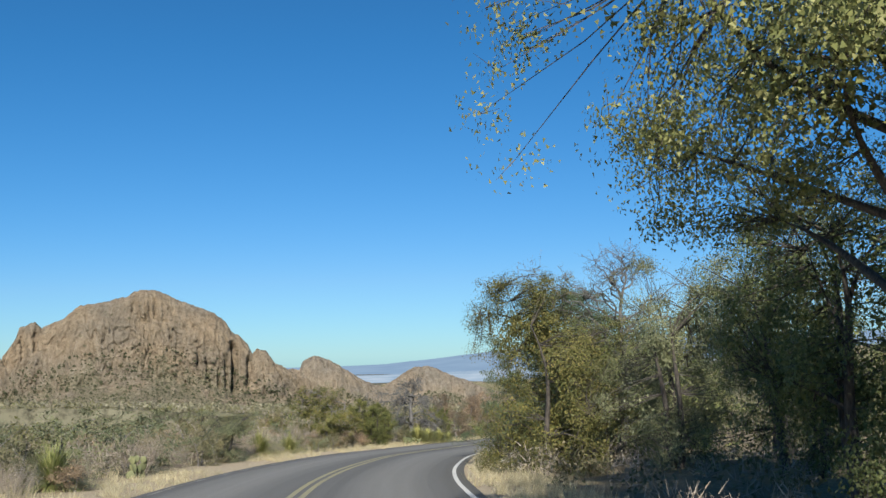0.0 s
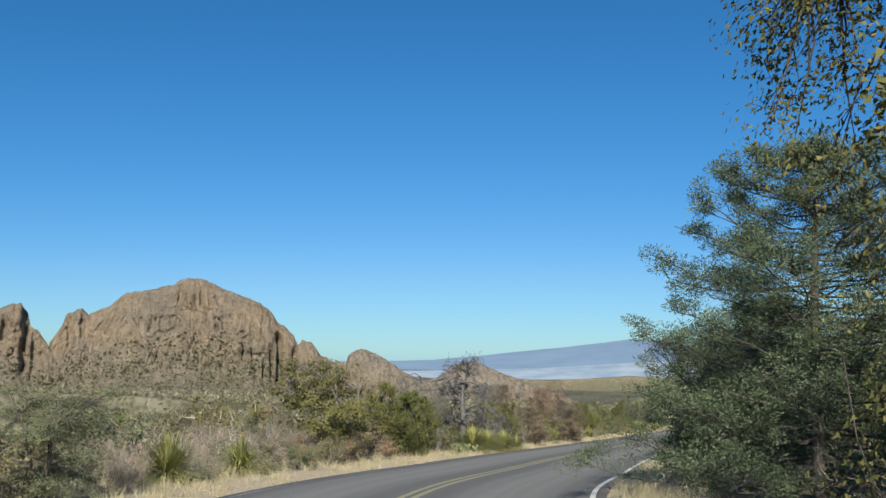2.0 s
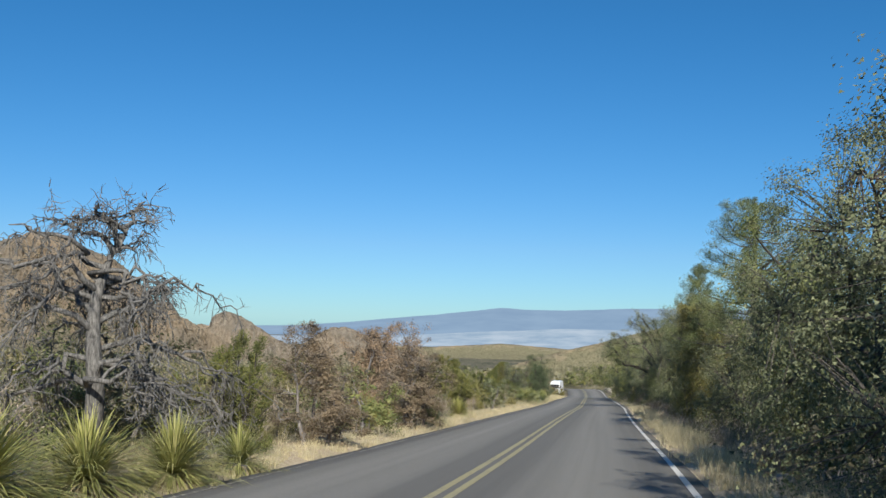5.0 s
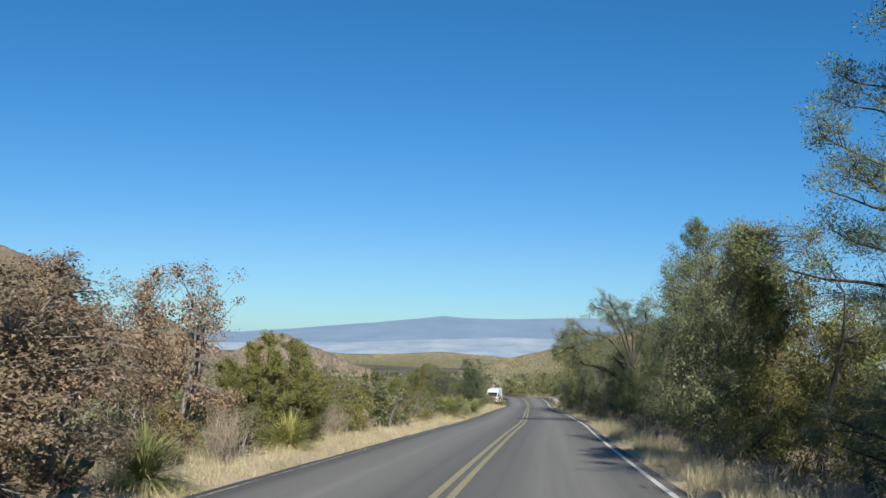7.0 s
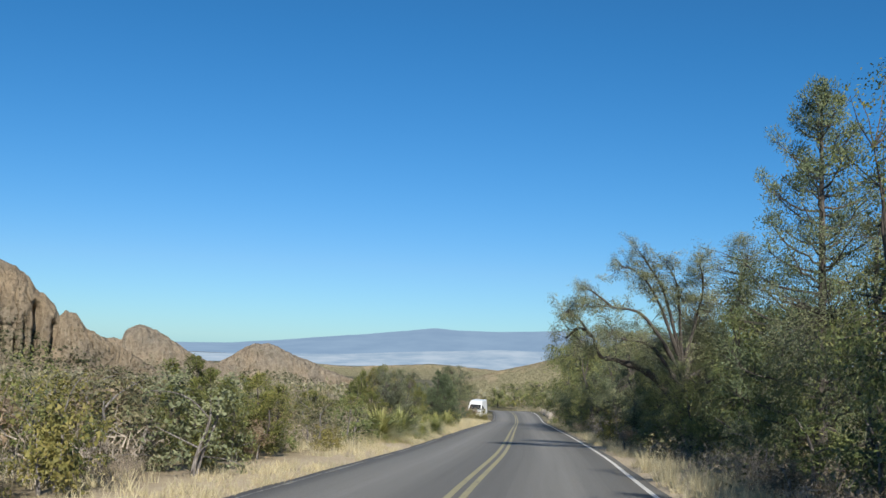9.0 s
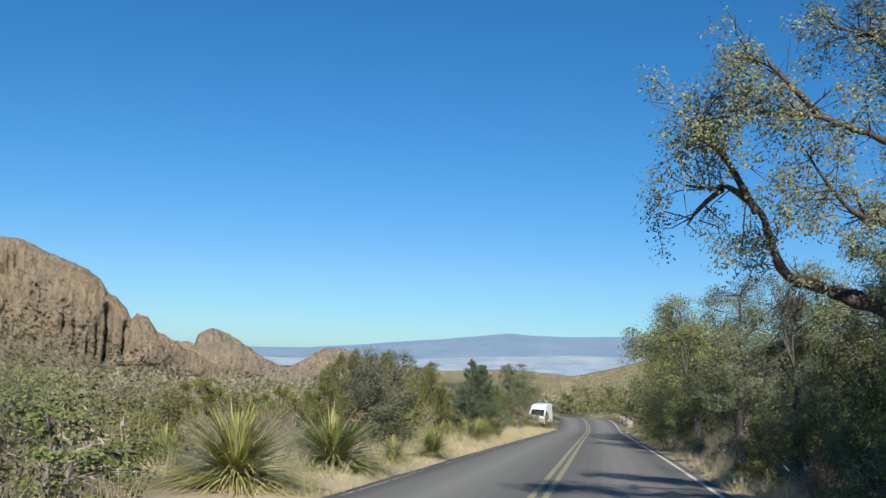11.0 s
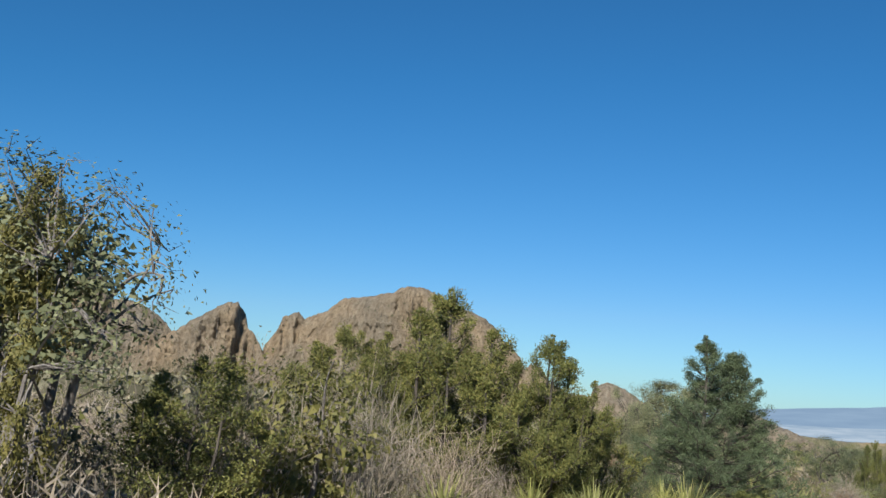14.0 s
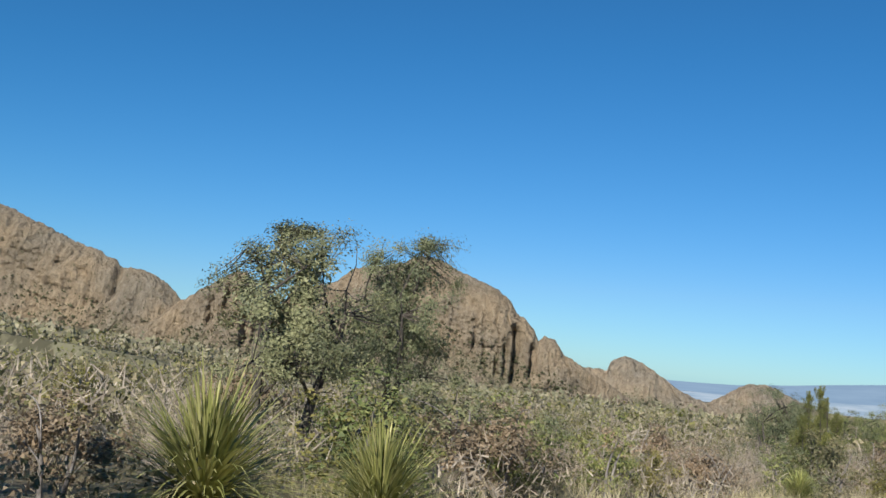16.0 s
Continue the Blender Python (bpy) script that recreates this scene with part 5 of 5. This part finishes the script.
thicket(85, 150, -12.0, -22, 22, MIXED + ["juniper_b"], 2.4, 0.8, 1.2)
thicket(150, 250, -6.7, -10.0, 56, MIXED, 1.25, 0.6, 1.0)
thicket(185, 250, -6.6, -12.0, 34, GREYS, 1.1, 0.55, 0.9)
thicket(150, 250, -10.0, -22, 60, GREYS + MIXED, 1.9, 0.7, 1.15)
thicket(45, 260, 8.5, 13.0, 30, ["oak_far"], 3.4, 0.95, 1.3)
thicket(78, 240, 4.9, 5.9, 26, ["twigs_a", "twigs_b", "twigs_a", "shrub_d"], 1.2, 0.35, 0.6)
thicket(76, 240, 5.2, 7.5, 34, ["shrub_c", "shrub_e", "twigs_b", "shrub_c"], 1.3, 0.6, 1.0)


def scrub(name, rings, mat, label, seed, slim=0.42):
    """Bushes too far off to tell apart: small clumps of coarse leaves over the slope, thinning with distance."""
    rng = np.random.default_rng(seed)
    vs, fs, n = [], [], 0
    for count, r0, r1, a0, a1, size, per, leaf in rings:
        if r0 < 0:
            # along the road, on its left for negative distances
            i = rng.integers(0, len(LINE), count)
            side = a0 + (a1 - a0) * rng.random(count) ** 1.5
            x, y = LINE[i, 0] + TANGENT[i, 1] * side, LINE[i, 1] - TANGENT[i, 0] * side
        else:
            r = r0 + (r1 - r0) * rng.random(count) ** 0.8
            a = np.radians(a0 + (a1 - a0) * rng.random(count))
            x, y = 22 - np.sin(a) * r, 120 + np.cos(a) * r
        lat = lateral(x, y)
        keep = (np.abs(lat) > (min(abs(a0), abs(a1)) - 0.4 if r0 < 0 else 12.5)) & (fbm(x, y, 28.0, 3, seed) > -0.45)
        x, y, lat = x[keep], y[keep], lat[keep]
        h = size * (0.5 + rng.random(len(x)))
        c = np.stack([x, y, land(x, y, lat) + h * 0.42], 1)
        m = np.repeat(np.arange(len(x)), per)
        d = unit(rng.normal(size=(len(m), 3))) * rng.random((len(m), 1)) ** 0.4 * h[m][:, None] * np.array([0.8, 0.8, 0.55])
        ax = unit(rng.normal(size=(len(m), 3)) + np.array([0, 0, 0.0 if slim > 0.2 else 1.1])) * leaf * (0.6 + 0.8 * rng.random((len(m), 1)))
        sd = unit(np.cross(ax, rng.normal(size=(len(m), 3)))) * leaf * slim
        p = c[m] + d
        v = np.stack([p - sd, p + ax, p + sd], 1).reshape(-1, 3)
        vs.append(v)
        fs.append(np.arange(len(v)).reshape(-1, 3) + n)
        n += len(v)
    me = mesh_np(name, np.concatenate(vs), np.concatenate(fs), mat)
    return tagged(new(name, me), label, "scrub", kind="stuff")


scrub("green_scrub", [(1500, -1, 0, -9.5, -42, 1.25, 84, 0.085), (420, -1, 0, -6.8, -16, 0.75, 130, 0.06), (420, -1, 0, 5.2, 12, 0.9, 90, 0.09), (3400, -1, 0, -13, -110, 1.5, 54, 0.15), (400, -1, 0, 14, 60, 2.2, 40, 0.28), (5000, 120, 420, -35, 55, 1.9, 20, 0.42)], M_SCRUB, "dense grey-green scrub over the slope", 3)
scrub("desert_scrub", [(26000, 180, 1050, -25, 50, 2.3, 8, 0.9)], M_FARSCRUB, "pale grey-green desert scrub below the mountains", 5)
scrub("olive_scrub", [(900, -1, 0, -14, -110, 1.6, 60, 0.15), (2200, 120, 420, -35, 55, 2.1, 20, 0.42)], M_OLIVE, "olive-green bushes scattered over the slope", 4)
scrub("grey_brush", [(800, -1, 0, -6.2, -18, 0.85, 120, 0.26), (300, -1, 0, 5.0, 9, 0.6, 100, 0.22), (2400, -1, 0, -12, -110, 1.4, 40, 0.5), (2200, 120, 420, -35, 55, 1.6, 16, 1.0)], M_TWIG, "bare grey brush scattered over the slope", 8, 0.055)


def tufts(name, rows, mat, label, seed):
    """Dry grass along the verge, in tufts of thin bent blades."""
    rng = np.random.default_rng(seed)
    vs = []
    for a0, a1, l0, l1, count, tall in rows:
        arc = a0 + (a1 - a0) * rng.random(count)
        lat = l0 + (l1 - l0) * rng.random(count) ** 1.2
        i = np.clip(np.searchsorted(ARC, arc), 0, len(LINE) - 1)
        x = LINE[i, 0] + TANGENT[i, 1] * lat + rng.normal(size=count) * 0.1
        y = LINE[i, 1] - TANGENT[i, 0] * lat + rng.normal(size=count) * 0.4
        keep = fbm(x, y, 3.0, 3, seed) > -0.25
        x, y = x[keep], y[keep]
        z = land(x, y)
        per = 22
        m = np.repeat(np.arange(len(x)), per)
        foot = np.stack([x[m], y[m], z[m] - 0.02], 1) + rng.normal(size=(len(m), 3)) * np.array([0.07, 0.07, 0])
        L = tall * (0.45 + 0.75 * rng.random(len(m))) * (0.6 + 0.6 * rng.random(len(x)))[m]
        d = unit(rng.normal(size=(len(m), 3)) * np.array([0.42, 0.42, 0.1]) + np.array([0, 0, 1]))
        sd = unit(np.cross(d, rng.normal(size=(len(m), 3)))) * 0.006
        tip = foot + d * L[:, None] + rng.normal(size=(len(m), 3)) * L[:, None] * 0.12
        vs.append(np.stack([foot - sd, foot + sd, tip], 1).reshape(-1, 3))
    v = np.concatenate(vs)
    return tagged(new(name, mesh_np(name, v, np.arange(len(v)).reshape(-1, 3), mat)), label, "grass", kind="stuff")


tufts("dry_grass", [(20, 250, -3.3, -4.9, 3600, 0.24), (20, 250, -5.0, -8.5, 1500, 0.42), (30, 250, 3.95, 5.6, 2700, 0.36), (150, 235, -4.2, -7.5, 900, 0.6), (95, 180, 4.0, 5.4, 500, 0.55)],
      M_STRAW, "straw-yellow dry grass along the road's verge", 21)


# ---- the bare trees ----
def dead_tree(x, y, height, label, spread=1.0, droop=1.0, seed=61, lift=0.0, turn=0, thick=1.0):
    """A leafless tree: a crooked trunk, gnarled forking boughs and sprays of fine hanging twigs."""
    rng = np.random.default_rng(seed)
    ob = thing("dead_tree", label, "tree")
    t = np.linspace(0, 1, 14)
    trunk = np.stack([0.16 * np.sin(t * 6) + 0.6 * t ** 2.5, 0.12 * np.cos(t * 7) - 0.12, height * 0.92 * t - 0.1], 1)
    v, f = tube(trunk, (0.16 * (1 - t) ** 0.7 + 0.035) * thick, 8)
    under("trunk", mesh_np("trunk", v, f, M_DEADWOOD, True), ob)
    fine_a, fine_b = [], []

    def bough(base, az, reach, up, fall, radius, level_no):
        s = np.linspace(0, 1, 10)
        path = base + np.stack([math.cos(az) * reach * s, math.sin(az) * reach * s, reach * (up * s * 1.5 - fall * s ** 2.0)], 1)
        kink = np.cumsum(rng.normal(size=path.shape) * 0.10 * reach * np.array([1, 1, 0.8]), axis=0) * 0.8
        path += kink - kink[0]
        path[:, 2] = np.maximum(path[:, 2], 0.15)
        v, f = tube(path, radius * (1 - s) ** 0.8 + 0.010 * thick, 6)
        under("branch", mesh_np("branch", v, f, M_DEADWOOD, True), ob)
        for j in range((6 if fall < 0.4 else 12) if level_no else 8):
            q = 0.3 + 0.7 * rng.random()
            a = np.array([np.interp(q, s, path[:, i]) for i in range(3)])
            d = unit(rng.normal(size=3) * 0.75 + np.array([math.cos(az) * 0.4, math.sin(az) * 0.4, -0.75 * droop * (1.0 if fall > 0.4 else 0.25) + lift]))
            b = a + d * (0.2 + 0.4 * rng.random())
            fine_a.append(a)
            fine_b.append(b)
            for _ in range(3):
                a2 = a + (b - a) * (0.3 + 0.7 * rng.random())
                fine_a.append(a2)
                fine_b.append(a2 + unit(d + rng.normal(size=3) * 0.7 + np.array([0, 0, -0.4 * droop])) * (0.10 + 0.2 * rng.random()))
        if level_no == 0:
            for q in (0.3, 0.5, 0.7, 0.85):
                a = np.array([np.interp(q, s, path[:, i]) for i in range(3)])
                bough(a, az + rng.normal() * 0.9, reach * (0.35 + 0.3 * rng.random()), up * 0.6, fall * (0.9 + 0.5 * rng.random()), radius * (1 - q) ** 0.8 * 0.75, 1)

    for k in range(21):
        h = 0.25 + 0.75 * (k / 20) ** 0.85
        base = np.array([np.interp(h, t, trunk[:, i]) for i in range(3)])
        high = h > 0.84
        az = 3.0 if k in (11,) else k * 2.4 + rng.normal() * 0.5
        reach = (0.75 if high else 2.3 - 1.1 * h) * (0.75 + 0.5 * rng.random()) * spread
        if k in (11,):
            reach = 2.1 * spread
        bough(base, az, reach, (0.5 if high else 0.2 + 0.25 * rng.random()) + lift, (0.2 if high else (0.65 + 0.5 * rng.random()) * (0.6 if h > 0.55 else 1.0)) * droop, 0.048 * thick, 0)
    v, f = strands(np.array(fine_a), np.array(fine_b), 0.0095 * thick, rng, 0.14, 2)
    under("twig_work", mesh_np("twig_work", v, f, M_DEADWOOD), ob)
    return put(ob, x, y, level(x, y), turn)


dead_tree(-0.9, 73.0, 4.4, "leafless grey dead tree with drooping twisted branches", 1.1, 1.0)
dead_tree(6.0, 30.4, 6.2, "bare grey tree standing among yellowing trees", 1.15, 0.3, 67, 0.3, 40, 0.6)


# ---- the parked van ----
M_WHITE = plain("white_van_paint", (0.78, 0.78, 0.77), 0.3, 0, 3, 0.04)
M_GLASS = plain("dark_window_glass", (0.02, 0.024, 0.028), 0.08, 0, 5, 0.1)
M_RUBBER = plain("black_rubber", (0.018, 0.018, 0.019), 0.85)
M_RIM = plain("steel_rim", (0.4, 0.4, 0.41), 0.4, 0.8)
M_TRIM = plain("black_plastic_trim", (0.03, 0.03, 0.032), 0.6)
M_LAMP = plain("clear_lamp_lens", (0.62, 0.63, 0.64), 0.15)


def box(name, lo, hi, mat, parent, bevel=0.02, label=""):
    bm = bmesh.new()
    bmesh.ops.create_cube(bm, size=1.0)
    for v in bm.verts:
        v.co = Vector([(lo[i] + hi[i]) / 2 + v.co[i] * (hi[i] - lo[i]) for i in range(3)])
    if bevel:
        bmesh.ops.bevel(bm, geom=bm.edges[:], offset=bevel, segments=2, affect='EDGES')
    return part(name, bm, mat, parent, label)


def van(x, y, turn):
    ob = thing("van", "white high-roofed van parked on the verge facing uphill", "van")
    side = [(0.0, 0.42), (-0.06, 0.62), (0.0, 0.95), (0.12, 1.10), (0.85, 1.30), (1.62, 2.12), (1.95, 2.50), (2.4, 2.66), (5.7, 2.70), (5.86, 2.55), (5.9, 0.45),
            (5.1, 0.40), (5.0, 0.62), (4.75, 0.76), (4.45, 0.62), (4.35, 0.40), (1.5, 0.40), (1.4, 0.62), (1.12, 0.76), (0.82, 0.62), (0.72, 0.40)]
    bm = bmesh.new()
    cols = []
    for s in (-1.0, -0.94, 0.94, 1.0):
        ring_v = []
        for px, pz in side:
            narrow = 0.16 * max(0.0, (pz - 1.25) / 1.4)
            ring_v.append(bm.verts.new((s * (1.0 - narrow), px + (0.05 if abs(s) == 1 and px < 0.3 else 0), pz - (0.05 if abs(s) == 1 and pz > 2.4 else 0))))
        cols.append(ring_v)
    n = len(side)
    for a, b in zip(cols, cols[1:]):
        for i in range(n):
            bm.faces.new((a[i], a[(i + 1) % n], b[(i + 1) % n], b[i]))
    bm.faces.new(cols[0])
    bm.faces.new(list(reversed(cols[-1])))
    bmesh.ops.triangulate(bm, faces=[f for f in bm.faces if len(f.verts) > 4])
    bmesh.ops.recalc_face_normals(bm, faces=bm.faces)
    part("body", bm, M_WHITE, ob)

    def pane(name, pts, mat, label):
        b2 = bmesh.new()
        vs = [b2.verts.new(p) for p in pts]
        face = b2.faces.new(vs)
        b2.normal_update()
        bmesh.ops.solidify(b2, geom=[face], thickness=0.012)
        part(name, b2, mat, ob, label)
    pane("windshield", [(-0.84, 0.885, 1.37), (0.84, 0.885, 1.37), (0.76, 1.585, 2.11), (-0.76, 1.585, 2.11)], M_GLASS, "dark sloping windshield")
    for s in (-1, 1):
        pane("side_window", [(s * 1.0, 1.15, 1.42), (s * 1.0, 2.15, 1.42), (s * 0.93, 2.15, 2.0), (s * 0.93, 1.62, 2.0)], M_GLASS, "dark cab window")
        box("headlight", (s * 0.78 - 0.17, -0.03, 0.84), (s * 0.78 + 0.17, 0.10, 1.06), M_LAMP, ob, 0.03, "clear headlight")
        box("mirror", (s * 1.13 - 0.11, 1.12, 1.45), (s * 1.13 + 0.11, 1.24, 1.82), M_TRIM, ob, 0.03, "black wing mirror")
        for wy in (1.12, 4.75):
            bm = bmesh.new()
            bmesh.ops.create_cone(bm, cap_ends=True, segments=24, radius1=0.34, radius2=0.34, depth=0.22)
            bmesh.ops.rotate(bm, verts=bm.verts, matrix=Matrix.Rotation(radians(90), 3, 'Y'))
            bmesh.ops.translate(bm, verts=bm.verts, vec=(s * 0.88, wy, 0.34))
            tyre = part("tyre", bm, M_RUBBER, ob, "black tyre")
            bm = bmesh.new()
            bmesh.ops.create_cone(bm, cap_ends=True, segments=20, radius1=0.2, radius2=0.17, depth=0.03)
            bmesh.ops.rotate(bm, verts=bm.verts, matrix=Matrix.Rotation(radians(90 * s), 3, 'Y'))
            bmesh.ops.translate(bm, verts=bm.verts, vec=(s * 1.0, wy, 0.34))
            part("rim", bm, M_RIM, tyre, "steel wheel rim")
    box("grille", (-0.55, -0.075, 0.72), (0.55, 0.02, 0.98), M_TRIM, ob, 0.02, "black grille")
    box("bumper", (-0.98, -0.14, 0.36), (0.98, 0.06, 0.60), M_TRIM, ob, 0.05, "black front bumper")
    return put(ob, x, y, level(x, y), turn, 0.92, 0.86)


van(41.1, 228.2, -22)


# ---- stones and the low wall on the outside of the bend ----
def stone_mesh(seed):
    rng = np.random.default_rng(seed)
    bm = bmesh.new()
    bmesh.ops.create_icosphere(bm, subdivisions=2, radius=0.5)
    for v in bm.verts:
        k = 1 + 0.28 * noise.noise(v.co * 2.2 + Vector((seed, 0, 0))) + 0.1 * noise.noise(v.co * 6)
        v.co = Vector((v.co.x * k, v.co.y * k * 0.8, max(-0.3, min(0.34, v.co.z * k * 0.85))))
    me = bpy.data.meshes.new("stone")
    bm.to_mesh(me)
    bm.free()
    me.materials.append(M_STONE)
    return me


STONES = [stone_mesh(s) for s in (1, 2, 3, 4)]
wall = thing("stone_wall", "low pale rough stone wall along the bend", "wall")
for k in range(12):
    x, y = road_at(262 + k * 1.1, 4.9)
    for lift in (0.12, 0.40):
        ob = under("stone", STONES[(k * 3 + int(lift * 10)) % 4], wall)
        ob.matrix_basis = pose(x, y, level(x, y) + lift, 0, 0, k * 67 + lift * 90) @ Matrix.Diagonal((1.0, 0.9, 0.75, 1))
for k, (arc, lat, size) in enumerate([(243, 4.7, 0.8), (245, 4.9, 0.6), (248, 4.6, 0.9), (251, 4.8, 0.7), (238, 4.9, 0.5), (66, 4.6, 0.35), (70, 5.0, 0.45), (74, 4.7, 0.3), (85, 5.0, 0.4),
                                      (92, 4.9, 0.5), (98, 5.2, 0.35), (60, 5.3, 0.4), (52, 5.6, 0.5), (48, 5.2, 0.35)]):
    x, y = road_at(arc, lat)
    ob = tagged(new("stone", STONES[k % 4]), "pale rounded stone lying on the road's verge", "stone", "stones on the verge")
    put(ob, x, y, level(x, y) + 0.12 * size, k * 50, size)
